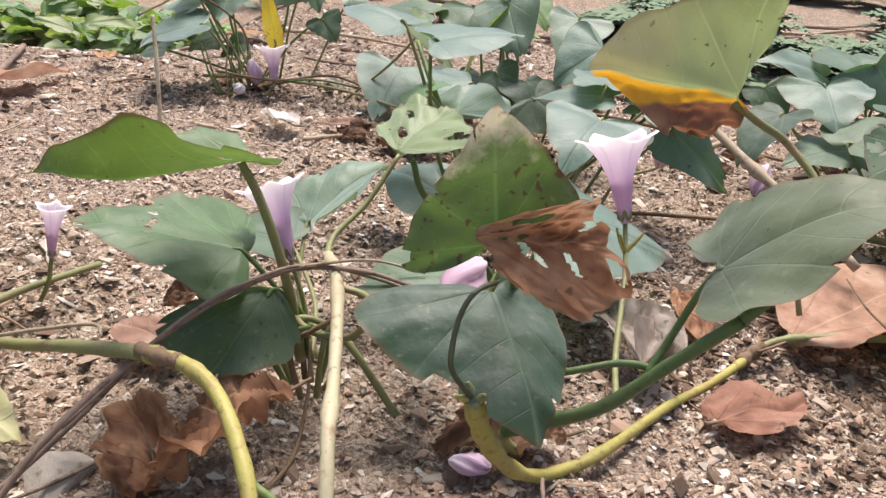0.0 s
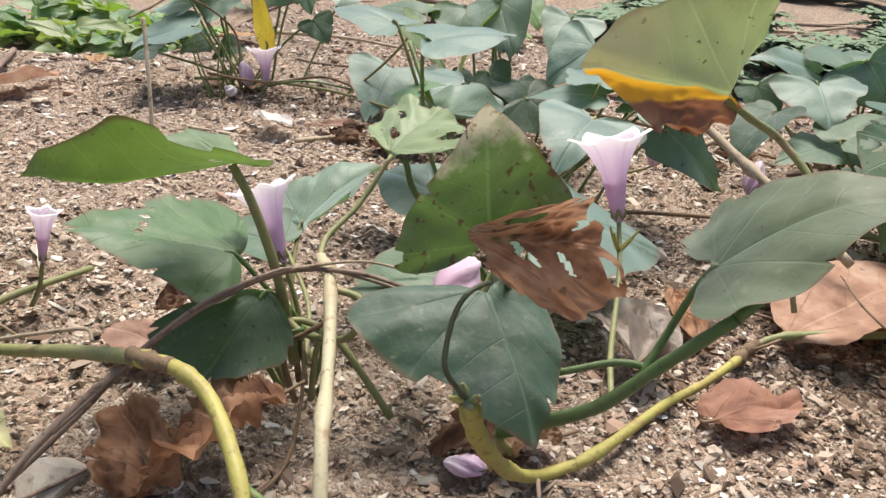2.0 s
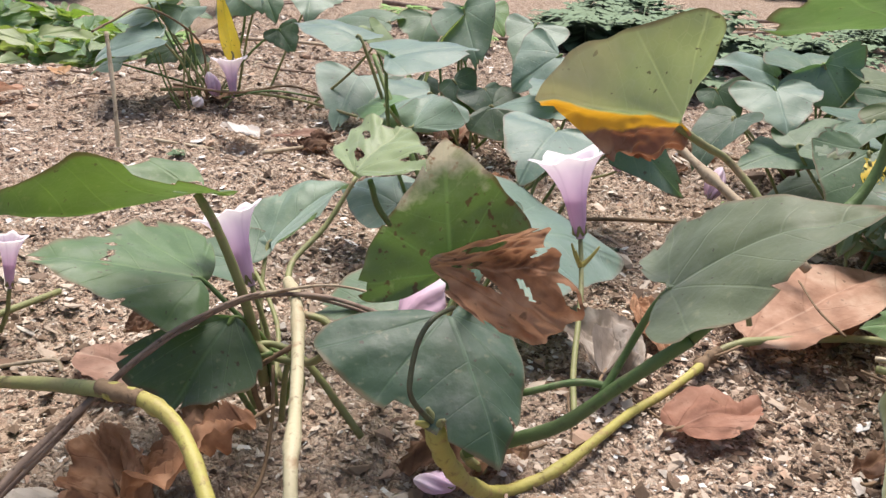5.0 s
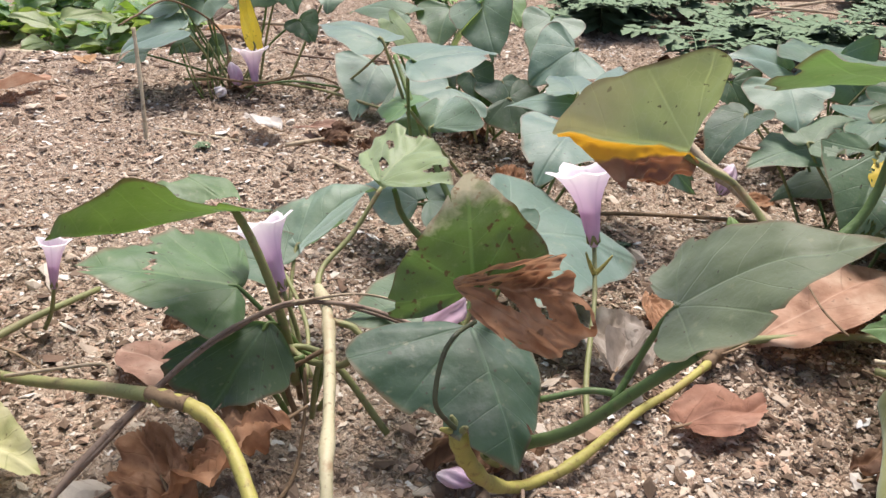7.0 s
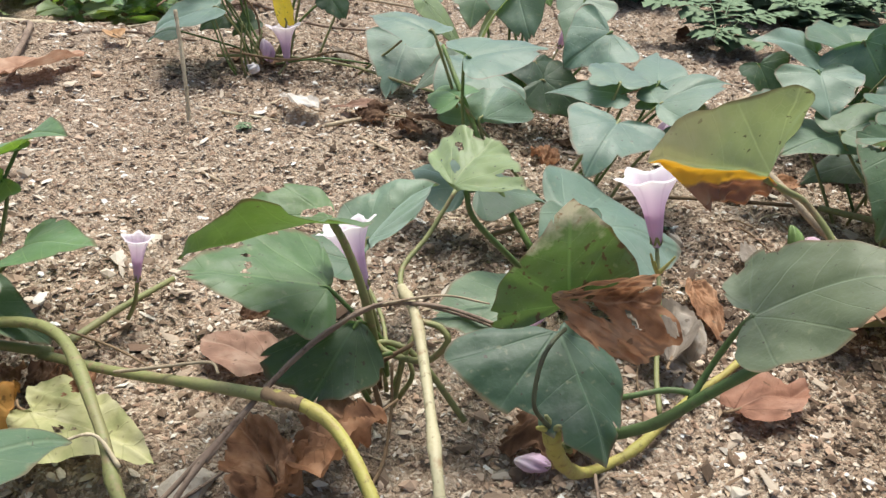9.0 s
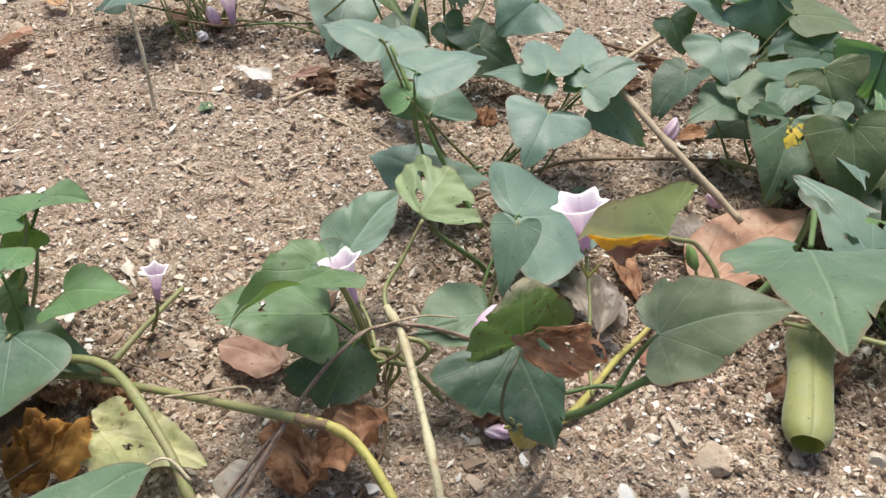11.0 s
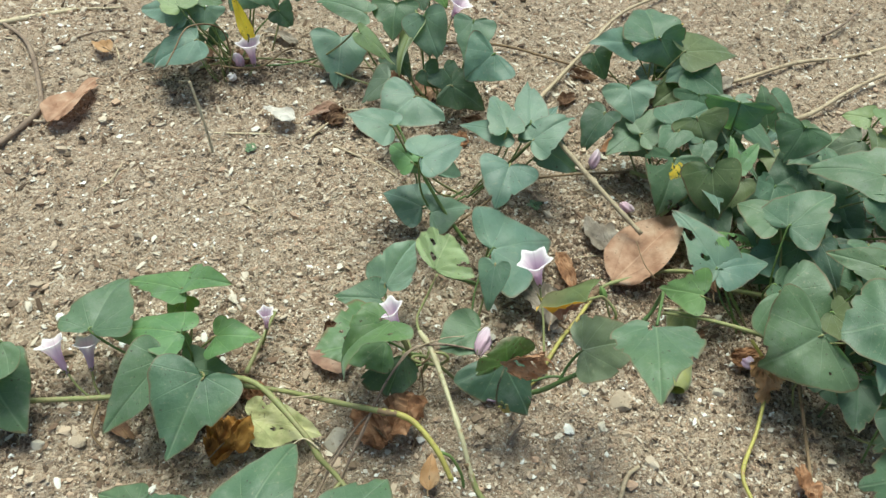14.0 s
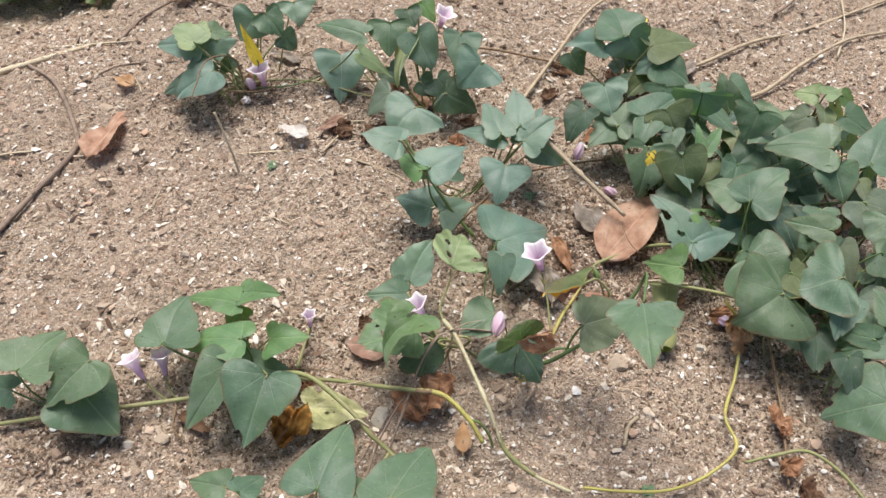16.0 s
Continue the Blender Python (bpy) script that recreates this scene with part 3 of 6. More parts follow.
def blade(outline, base, tip, width, roll, origin, seed, arch=0.07, cup=0.0, wave=0.03, crumple=0.0, holes=0.0, ragged=0.0, edge=0.0, lop=1.0, sides=None, mids=None, fine=False, bow=None, small=False):
    """A leaf blade: base is where its stalk joins, tip its point. arch lifts its middle, cup its sides.
    sides, where given, are the ends of the two lobes, so that a leaf may be folded along its midrib;
    mids are places on its two margins half-way to the tip, for a leaf that twists; bow bends its midrib."""
    rnd = random.Random(seed)
    b, t = Vector(base), Vector(tip)
    x = (t - b)
    length = x.length
    x.normalize()
    f = Vector((0, 0, 1)).cross(x)
    f = f.normalized() if f.length > 1e-4 else Vector((1, 0, 0))
    up = x.cross(f)
    a = radians(roll)
    y = math.cos(a) * f + math.sin(a) * up
    z = x.cross(y)
    half = [y, -y]
    if sides:
        half = [(Vector(q) - b) * 2 for q in sides]
        width = 0.5 * (half[0].length + half[1].length)
        half = [q / width for q in half]
        y = (half[0] - half[1]).normalized()
        z = x.cross(y).normalized()
        z = -z if z.z < 0 else z
    sag = Vector(bow) if bow else Vector((0, 0, 0))
    later = [(Vector(q) - b - 0.5 * length * x - sag) / (0.36 * width) for q in mids] if mids else half
    rim = []
    pts = smooth_line([(p[0], p[1], 0) for p in outline], 10 if fine else 2 if small else 5 if holes or crumple > 0.12 else 3)
    rim = [(p.x, p.y) for p in pts] + [(p.x, -p.y) for p in pts[::-1]]
    ph = [rnd.uniform(0, 6.28) for _ in range(5)]
    skew = rnd.uniform(-0.06, 0.06)
    uneven = rnd.uniform(-0.11, 0.11) if edge and not sides else 0
    bm = bmesh.new()
    layer = bm.loops.layers.uv.new("UVMap")
    rim_layer = bm.loops.layers.uv.new("Rim")
    plan, out = {}, {}

    def place(u, v, s, k):
        px, py = u * length, v * width
        e = s * s
        h = arch * length * (4 * max(u, 0) * (1 - u) if u > 0 else 1.6 * u)
        h += cup * width * (abs(2 * v) ** 1.5) - 0.010 * width * math.exp(-(v / 0.05) ** 2)
        h += wave * width * e * (0.55 * math.sin(ph[0] + 4 * k) + 0.22 * math.sin(ph[1] + 9 * k))
        h += 2.6 * wave * width * s * noise.noise((u * 1.9 + 7 * seed, v * 2.3, 4.4))
        h += 0.025 * width * s * noise.noise((u * 3.5 + seed, v * 3.5, 1.1))
        if fine and not crumple:
            # the flesh swells a little between the side veins
            h += 0.0018 * width * min(1, 5 * abs(v)) * math.cos(2 * math.pi * 4.6 * (u - 0.55 * abs(v) - 0.9 * v * v))
            h += 0.020 * width * s * noise.noise((u * 6 + seed, v * 6, 6.1))
        if crumple:
            h += crumple * width * (1.4 * noise.noise((u * 2.6 + seed, v * 3.2, 0.3)) - 1.5 * abs(noise.noise((u * 4.5 - seed, v * 5.5, 4.1))) - 0.9 * abs(noise.noise((u * 10, v * 11 + seed, 8.2))) + 0.7)
            px += 0.5 * crumple * width * noise.noise((u * 4, v * 4 + seed, 5.5))
            py += 0.5 * crumple * width * noise.noise((u * 4 + seed, v * 4, 6.5))
        if lop != 1.0 and v < 0:
            # one half shrunken and withered
            py *= lop
            h += 0.16 * width * (-v) * 2 * (noise.noise((u * 6, v * 5 + seed, 2.0)) + 0.6 * noise.noise((u * 13, v * 12 + seed, 3.0)))
        py *= 1 + uneven * (1 if v > 0 else -1)
        py += skew * px * (1 - u) * s
        w = bm.verts.new(b + px * x + 4 * max(0, u * (1 - u)) * sag + abs(py) * half[py < 0].lerp(later[py < 0], min(1, max(0, 2 * u))) + h * z - Vector(origin))
        plan[w] = (u, v)
        out[w] = s
        return w

    centre = place(0, 0, 0, 0)
    n = len(rim)
    # the rim strays a little from its ideal line, here bitten, there bulging
    step = 5 if fine else 3 if holes else 1
    jag = [1 - ragged * rnd.random() * (k % step == 0) + edge * (noise.noise((u * 2.2 + seed * 3.1, v * 2.2, 0.5)) + 0.45 * noise.noise((u * 7 + seed, v * 7, 2.5)))
           for k, (u, v) in enumerate(rim)]
    for k in range(n):
        if edge and noise.noise((rim[k][0] * 5.5 - seed, rim[k][1] * 5.5, 7.7)) > 0.40:
            jag[k] -= 0.10
    jag[-1] = jag[0]
    count = 42 if fine else 20
    rings = [0.05 + 0.95 * i / (count - 1) for i in range(count)] if fine or holes or crumple > 0.12 else RINGS[1::3] if small else RINGS
    grid = [[place(u * s * (1 + (jag[k] - 1) * s * s), v * s * (1 + (jag[k] - 1) * s * s), s, 2 * math.pi * k / (n - 1)) for k, (u, v) in enumerate(rim[:-1])] for s in rings]
    for row in grid:
        row.append(row[0])
    for k in range(n - 1):
        bm.faces.new((centre, grid[0][k], grid[0][k + 1]))
        for p, q in zip(grid, grid[1:]):
            bm.faces.new((p[k], q[k], q[k + 1], p[k + 1]))
    if holes:
        gone = []
        for fc in bm.faces:
            u = sum(plan[v][0] for v in fc.verts) / len(fc.verts)
            v = sum(plan[v][1] for v in fc.verts) / len(fc.verts)
            bite = noise.noise((u * 5 + seed, v * 5, seed * 0.37)) + 0.35 * noise.noise((u * 14 + seed, v * 14, 3.3))
            if bite > 0.50 - holes and (holes > 0 or max(out[w] for w in fc.verts) < 0.78) and abs(v) > 0.02:
                gone.append(fc)
        bmesh.ops.delete(bm, geom=gone, context='FACES')
    for fc in bm.faces:
        for lp in fc.loops:
            lp[layer].uv = plan[lp.vert]
            lp[rim_layer].uv = (out[lp.vert], 0)
    bmesh.ops.recalc_face_normals(bm, faces=bm.faces)
    return bm


COUNT = [0]


def leaf(vine, base, tip, width, roll, kind, root=None, petiole=True, stalk=None, **shape):
    """One living leaf of a vine, with its stalk bending down to the vine."""
    COUNT[0] += 1
    seed = COUNT[0]
    o = vine.location
    rnd = random.Random(seed)
    opts = dict(arch=0.05 + 0.05 * rnd.random(), cup=rnd.uniform(-0.06, 0.07), wave=0.030, edge=0.075)
    k = shape.pop("point", rnd.random())
    outline = [((1 - k) * p[0] + k * q[0], (1 - k) * p[1] + k * q[1]) for p, q in zip(HEART, DELTA)]
    if kind == "holed":
        opts["holes"] = 0.08
    if kind == "lacy":
        opts["holes"] = 0.30
    opts.update(shape)
    ob = part("leaf", blade(outline, base, tip, 1.14 * width, roll, o, seed, **opts), LEAF[kind], vine, LEAF_LABEL.get(kind, ""))
    if petiole:
        b = Vector(base)
        away = (b - Vector(tip)).normalized()
        foot = Vector(root) if root else Vector((o.x + rnd.uniform(-0.015, 0.015), o.y + rnd.uniform(-0.015, 0.015), 0.012))
        if not root and (b - foot).length > 0.15:
            foot = Vector((b.x * 0.55 + foot.x * 0.45, b.y * 0.55 + foot.y * 0.45, 0.008))
        mid = b.lerp(foot, 0.45) + 0.012 * away - Vector((0, 0, 0.006 if b.z > 0.05 else -0.004))
        part("petiole", tube([foot, mid, b + 0.004 * away - Vector((0, 0, 0.004)), b + 0.004 * (Vector(tip) - b).normalized() - Vector((0, 0, 0.0015))],
                             0.0017, 0.0013, 6, o, 5, 0.05, seed=seed), stalk or rnd.choice((STEM_GREEN, STEM_OLIVE, STEM_OLIVE, STEM_DEEP)), ob)
    return ob


def folded(vine, kind, base, tip, one, two, **shape):
    """A leaf given by its stalk's end, its point and the ends of its two lobes."""
    return leaf(vine, base, tip, 0.08, 0, kind, sides=(one, two), **shape)


def rolled_leaf(vine, base, tip, radius, mat, label):
    """A withering leaf rolled up along its midrib, its lobes flaring at the stalk's end."""
    COUNT[0] += 1
    b, t = Vector(base), Vector(tip)
    z = (t - b)
    length = z.length
    z.normalize()
    x = z.cross(Vector((0, 0, 1))).normalized()
    y = x.cross(z)
    bm = bmesh.new()
    layer = bm.loops.layers.uv.new("UVMap")
    rim_layer = bm.loops.layers.uv.new("Rim")
    rows, plan, turns = [], {}, 44
    for h, r in ((0.0, 1.10), (0.03, 1.15), (0.08, 1.10), (0.16, 1.02), (0.3, 0.97), (0.45, 0.96), (0.6, 0.99), (0.74, 1.04), (0.86, 1.04), (0.95, 0.90), (1.0, 0.66)):
        row = []
        for k in range(turns + 1):
            q = k / turns
            a = radians(-215 + 430 * q)
            rr = radius * r * (0.84 + 0.16 * abs(2 * q - 1) ** 0.5) * (1 + 0.07 * noise.noise((2.2 * math.cos(a), 2.2 * math.sin(a), 5 * h)))
            lip = 0.010 * (0.5 + noise.noise((3 * q, 7.7, 0.2))) * (h < 0.05)
            v = bm.verts.new(b - vine.location + (length * h - lip) * z + rr * math.sin(a) * x + 0.80 * rr * math.cos(a) * y)
            plan[v] = (h, q - 0.5)
            row.append(v)
        rows.append(row)
    for p, q in zip(rows, rows[1:]):
        for k in range(turns):
            fc = bm.faces.new((p[k], p[k + 1], q[k + 1], q[k]))
            for lp in fc.loops:
                lp[layer].uv = plan[lp.vert]
                lp[rim_layer].uv = (0.5, 0)
    return part("leaf", bm, mat, vine, label)


LEAF_LABEL = {
    "bright": "young light green leaf", "pale": "pale yellowish green leaf", "yellow": "yellowing leaf with a withered brown half",
    "brownhalf": "green leaf with a bleached rusty tip", "holed": "green leaf with insect holes", "lacy": "leaf eaten to a lace",
    "gold": "golden yellow leaf", "olive": "dull olive green leaf", "dark": "green leaf coloured dark for shade", "fresh": "fresh green leaf with small holes",
}


def stem(vine, points, r0, r1, mat, label="", knots=(), sides=9):
    COUNT[0] += 1
    return part("stem", tube(points, r0, r1, sides, vine.location, 7, 0.05, knots, COUNT[0]), mat, vine, label)


def flower(vine, base, mouth, radius, open_=1.0, stalk=None, label="pale lilac trumpet flower"):
    """A trumpet flower: a flared five-cornered corolla, dark throat, green calyx and its stalk."""
    COUNT[0] += 1
    o = vine.location
    b, m = Vector(base), Vector(mouth)
    z = (m - b)
    length = z.length
    z.normalize()
    x = z.orthogonal().normalized()
    y = z.cross(x)
    bm = bmesh.new()
    layer = bm.loops.layers.uv.new("UVMap")
    rnd = random.Random(COUNT[0])
    prof = [(0.0, 0.12), (0.08, 0.18), (0.2, 0.24), (0.4, 0.31), (0.58, 0.39), (0.74, 0.53), (0.86, 0.68), (0.95, 0.86), (1.0, 1.0), (0.985, 1.08)]
    n, plan, rings = 30, {}, []
    spin = rnd.uniform(0, 6.28)
    for h, r in prof:
        ring = []
        for k in range(n):
            a = 2 * math.pi * k / n
            five = math.cos(5 * a) + 0.25 * math.cos(10 * a)
            rr = radius * (r * open_ + (1 - open_) * min(r, 0.34)) * (1 + (0.16 * five) * max(0, h - 0.5) * 2)
            hh = length * h + radius * 0.10 * five * max(0, h - 0.8) * 5 * open_ + rnd.uniform(-1, 1) * 0.02 * radius * (h > 0.8)
            v = bm.verts.new(b - o + hh * z + rr * (math.cos(a + spin) * x + math.sin(a + spin) * y))
            plan[v] = (k / n, h)
            ring.append(v)
        rings.append(ring)
    for p, q in zip(rings, rings[1:]):
        for k in range(n):
            f = bm.faces.new((p[k], p[(k + 1) % n], q[(k + 1) % n], q[k]))
            for lp in f.loops:
                lp[layer].uv = plan[lp.vert]
    fl = part("flower", bm, PETAL, vine, label)
    th = bmesh.new()
    rg = [[th.verts.new(b - o + length * h * z + radius * r * (math.cos(2 * math.pi * k / 14) * x + math.sin(2 * math.pi * k / 14) * y)) for k in range(14)]
          for h, r in ((0.10, 0.02), (0.16, 0.12), (0.34, 0.25), (0.52, 0.31))]
    for p, q in zip(rg, rg[1:]):
        for k in range(14):
            th.faces.new((p[k], p[(k + 1) % 14], q[(k + 1) % 14], q[k]))
    part("throat", th, THROAT, fl, "dark purple throat")
    calyx(fl, b, z, radius * 0.22, o)
    if stalk:
        part("flower_stalk", tube([*stalk, base], 0.0017, 0.0014, 7, o, 6, 0.05, seed=COUNT[0]), STEM_OLIVE, fl)
    return fl


def calyx(owner, b, z, r, o):
    bm = bmesh.new()
    x = z.orthogonal().normalized()
    y = z.cross(x)
    for k in range(5):
        a = 2 * math.pi * k / 5
        d = math.cos(a) * x + math.sin(a) * y
        s = z.cross(d)
        v = [bm.verts.new(p - Vector(o)) for p in (b - 0.3 * r * z, b + r * 0.9 * d + 0.6 * r * z + 0.55 * r * s, b + r * 1.05 * d + 1.3 * r * z, b + r * 1.0 * d + 2.6 * r * z, b + r * 0.9 * d + 0.6 * r * z - 0.55 * r * s)]
        bm.faces.new((v[0], v[1], v[2]))
        bm.faces.new((v[1], v[3], v[2]))
        bm.faces.new((v[0], v[2], v[4]))
        bm.faces.new((v[2], v[3], v[4]))
    part("calyx", bm, STEM_OLIVE, owner)


def closed_flower(vine, base, tip, radius, mat=None, label="folded faded pink flower", stalk=None):
    """A spent flower, furled into a pleated spindle."""
    COUNT[0] += 1
    o = vine.location
    b, t = Vector(base), Vector(tip)
    z = (t - b)
    length = z.length
    z.normalize()
    x = z.orthogonal().normalized()
    y = z.cross(x)
    bm = bmesh.new()
    layer = bm.loops.layers.uv.new("UVMap")
    rings, plan, n = [], {}, 20
    for h, r in ((0, 0.25), (0.1, 0.6), (0.3, 0.95), (0.5, 1.0), (0.7, 0.85), (0.86, 0.55), (0.96, 0.3), (1.0, 0.08)):
        ring = []
        for k in range(n):
            a = 2 * math.pi * k / n + 1.6 * h
            rr = radius * r * (1 + 0.22 * math.cos(5 * (2 * math.pi * k / n)))
            v = bm.verts.new(b - o + length * h * z + rr * (math.cos(a) * x + math.sin(a) * y))
            plan[v] = (k / n, 0.3 + 0.7 * h)
            ring.append(v)
        rings.append(ring)
    for p, q in zip(rings, rings[1:]):
        for k in range(n):
            f = bm.faces.new((p[k], p[(k + 1) % n], q[(k + 1) % n], q[k]))
            for lp in f.loops:
                lp[layer].uv = plan[lp.vert]
    fl = part("closed_flower", bm, mat or PETAL_CLOSED, vine, label)
    calyx(fl, b, z, radius * 0.55, o)
    if stalk:
        part("flower_stalk", tube([*stalk, base], 0.0015, 0.0013, 7, o, 6, 0.05, seed=COUNT[0]), STEM_OLIVE, fl)
    return fl


def dead_leaf(at, length, width, heading, mat, label, outline=OVAL, lift=0.006, pitch=0.0, roll=0.0, crumple=0.05, cup=0.12, ragged=0.05, holes=0.0, group="fallen leaves", arch=0.03, stalk=True):
    """A fallen leaf lying on the soil."""
    COUNT[0] += 1
    x, y = at[0], at[1]
    z = ground_z(x, y) + lift if len(at) < 3 else at[2]
    a = radians(heading)
    d = Vector((math.cos(a) * math.cos(radians(pitch)), math.sin(a) * math.cos(radians(pitch)), math.sin(radians(pitch))))
    base = Vector((x, y, z)) - 0.5 * length * d
    tip = base + length * d
    ob = thing("dead_leaf", (x, y, z), label, "dead leaf", group)
    part("blade", blade(outline, base, tip, width, roll, ob.location, COUNT[0], arch=arch, cup=cup, wave=0.05, crumple=crumple, holes=holes, ragged=0.3 * ragged, edge=0.04 + (0.11 if outline is RAGGED else 0)), mat, ob)
    if stalk:
        part("leaf_stalk", tube([base - 0.22 * length * d + Vector((0.004, 0.003, 0.001)), base - 0.1 * length * d, base + 0.02 * d], 0.0009, 0.0012, 6, ob.location), STEM_BROWN, ob)
    return ob


def stone(at, size, mat, label, seed, squash=0.6, turn=0.0):
    bm = bmesh.new()
    bmesh.ops.create_icosphere(bm, subdivisions=3, radius=1)
    rnd = random.Random(seed)
    facets = [(Vector((rnd.uniform(-1, 1), rnd.uniform(-1, 1), rnd.uniform(-0.1, 1.0))).normalized(), rnd.uniform(0.38, 0.70)) for _ in range(8)]
    for v in bm.verts:
        k = 1 + 0.42 * noise.noise(v.co * 0.9 + Vector((seed, 0, 0))) + 0.12 * noise.noise(v.co * 3 + Vector((0, seed, 0)))
        c = v.co * k
        # flat facets, as a broken pebble has
        for q, far in facets:
            over = c.dot(q) - far
            if over > 0:
                c -= 0.92 * over * q
        v.co = Vector((c.x * size[0], c.y * size[1], c.z * size[2]))
    bmesh.ops.rotate(bm, verts=bm.verts, cent=(0, 0, 0), matrix=Matrix.Rotation(radians(turn), 3, 'Z'))
    ob = solo("stone", bm, mat, label, "stone", "stones", smooth=False)
    ob.location = (at[0], at[1], ground_z(*at) + size[2] * 0.35)
    return ob


def twig(points, r0, r1, mat, label, knots=(), name="twig"):
    COUNT[0] += 1
    o = Vector(points[0])
    bm = tube(points, r0, r1, 7, o, 7, 0.12, knots, COUNT[0])
    ob = solo(name, bm, mat, label, "twig", "twigs")
    ob.location = o
    return ob


def on_soil(x, y, lift=0.004):
    return (x, y, ground_z(x, y) + lift)

# ---------------------------------------------------------------- the vines
VINE_LABEL = "trailing sweet potato vine with heart-shaped green leaves"


def vine(x, y, label=VINE_LABEL):
    return thing("sweet_potato_vine", (x, y, 0.0), label, "vine", "vines on the soil")


vine_a = vine(-0.62, 0.49)
vine_b = vine(-0.37, 0.46, "leafy vine clump with bright and dark leaves and lilac flowers")
vine_c = vine(-0.30, 0.20, "low vine with dark green leaves beside a cream dead leaf")
vine_d = vine(-0.03, 0.37, "vine with yellow and pale stems, lilac trumpet flowers and spotted leaves")
vine_e = vine(0.25, 0.38, "vine runner with a yellowing leaf beside a large russet leaf")
vine_f = vine(0.44, 0.30, "dense vine clump with broad green leaves, some insect-eaten")
vine_g = vine(0.45, 0.60, "dense dark green vine clump on sandy soil")
vine_k = vine(0.72, 0.60, "small pale green vine shoot on soil")
vine_l = vine(0.46, 0.84, "small vine clump with upright green leaves")
vine_h = vine(0.08, 0.69, "vine with blue-green leaves on upright stalks")
vine_i = vine(0.09, 0.92, "bushy vine clump with blue-green leaves")
vine_j = vine(-0.24, 1.10, "vine clump with a lilac flower and a golden leaf")

# A
leaf(vine_a, (-0.661, 0.518, 0.100), (-0.602, 0.586, 0.070), 0.103, 3, "green")
leaf(vine_a, (-0.564, 0.493, 0.110), (-0.636, 0.463, 0.070), 0.081, -16, "green")
leaf(vine_a, (-0.590, 0.477, 0.070), (-0.554, 0.412, 0.030), 0.102, 5, "green")
leaf(vine_a, (-0.690, 0.522, 0.050), (-0.748, 0.564, 0.030), 0.045, -26, "green")
# B
leaf(vine_b, (-0.459, 0.497, 0.100), (-0.415, 0.580, 0.090), 0.092, -7, "green")
leaf(vine_b, (-0.334, 0.528, 0.123), (-0.281, 0.484, 0.155), 0.040, 14, "bright")
leaf(vine_b, (-0.346, 0.517, 0.120), (-0.419, 0.575, 0.080), 0.044, -9, "bright")
leaf(vine_b, (-0.345, 0.520, 0.100), (-0.369, 0.500, 0.080), 0.038, -11, "bright")
leaf(vine_b, (-0.355, 0.460, 0.110), (-0.447, 0.507, 0.070), 0.061, -1, "bright")
leaf(vine_b, (-0.353, 0.485, 0.070), (-0.389, 0.483, 0.040), 0.034, -14, "green")
leaf(vine_b, (-0.314, 0.465, 0.080), (-0.254, 0.437, 0.096), 0.054, 11, "bright")
leaf(vine_b, (-0.378, 0.429, 0.100), (-0.460, 0.373, 0.050), 0.072, -15, "green")
leaf(vine_b, (-0.332, 0.388, 0.110), (-0.388, 0.312, 0.060), 0.097, -12, "green")
leaf(vine_b, (-0.355, 0.441, 0.060), (-0.290, 0.421, 0.030), 0.054, -1, "green")
# C
leaf(vine_c, (-0.302, 0.220, 0.085), (-0.236, 0.309, 0.055), 0.090, -8, "green")
leaf(vine_c, (-0.217, 0.174, 0.090), (-0.138, 0.243, 0.040), 0.097, -12, "green")
leaf(vine_c, (-0.422, 0.272, 0.060), (-0.471, 0.307, 0.040), 0.046, -10, "green")
leaf(vine_c, (-0.402, 0.258, 0.060), (-0.368, 0.280, 0.030), 0.044, 1, "green")
leaf(vine_c, (-0.117, 0.128, 0.080), (-0.147, 0.162, 0.050), 0.023, -80, "green")
leaf(vine_c, (-0.251, 0.190, 0.080), (-0.273, 0.243, 0.030), 0.051, 6, "green")
# D
folded(vine_d, "fresh", (-0.106, 0.392, 0.147), (-0.173, 0.318, 0.159), (-0.087, 0.352, 0.162), (-0.134, 0.416, 0.152), mids=((-0.146, 0.340, 0.184), (-0.158, 0.380, 0.158)), bow=(-0.019, 0.015, -0.011), petiole=False, fine=True, arch=0.0, cup=0.03, wave=0.03, holes=-0.04)
folded(vine_d, "fresh", (-0.110, 0.402, 0.094), (-0.201, 0.393, 0.107), (-0.117, 0.360, 0.090), (-0.129, 0.472, 0.100), holes=-0.10, fine=True, root=(-0.07, 0.395, 0.03), arch=0.03, cup=-0.03, edge=0.03, point=0.9)
folded(vine_d, "dark", (-0.090, 0.383, 0.080), (-0.118, 0.348, 0.046), (-0.146, 0.378, 0.058), (-0.074, 0.366, 0.050), root=(-0.07, 0.395, 0.03), arch=0.03)
folded(vine_d, "teal", (-0.085, 0.507, 0.069), (-0.031, 0.555, 0.099), (-0.104, 0.535, 0.075), (-0.055, 0.482, 0.092), root=(-0.07, 0.43, 0.01), arch=0.06, fine=True)
leaf(vine_d, (-0.098, 0.490, 0.060), (-0.161, 0.510, 0.055), 0.049, -13, "green", root=(-0.07, 0.395, 0.03))
folded(vine_d, "pale", (-0.029, 0.468, 0.135), (0.003, 0.507, 0.148), (-0.043, 0.519, 0.141), (0.010, 0.434, 0.152), fine=True, holes=0.06, petiole=False)
leaf(vine_d, (0.056, 0.474, 0.110), (0.040, 0.437, 0.060), 0.040, 8, "teal")
leaf(vine_d, (0.075, 0.530, 0.075), (0.174, 0.549, 0.044), 0.127, 15, "teal")
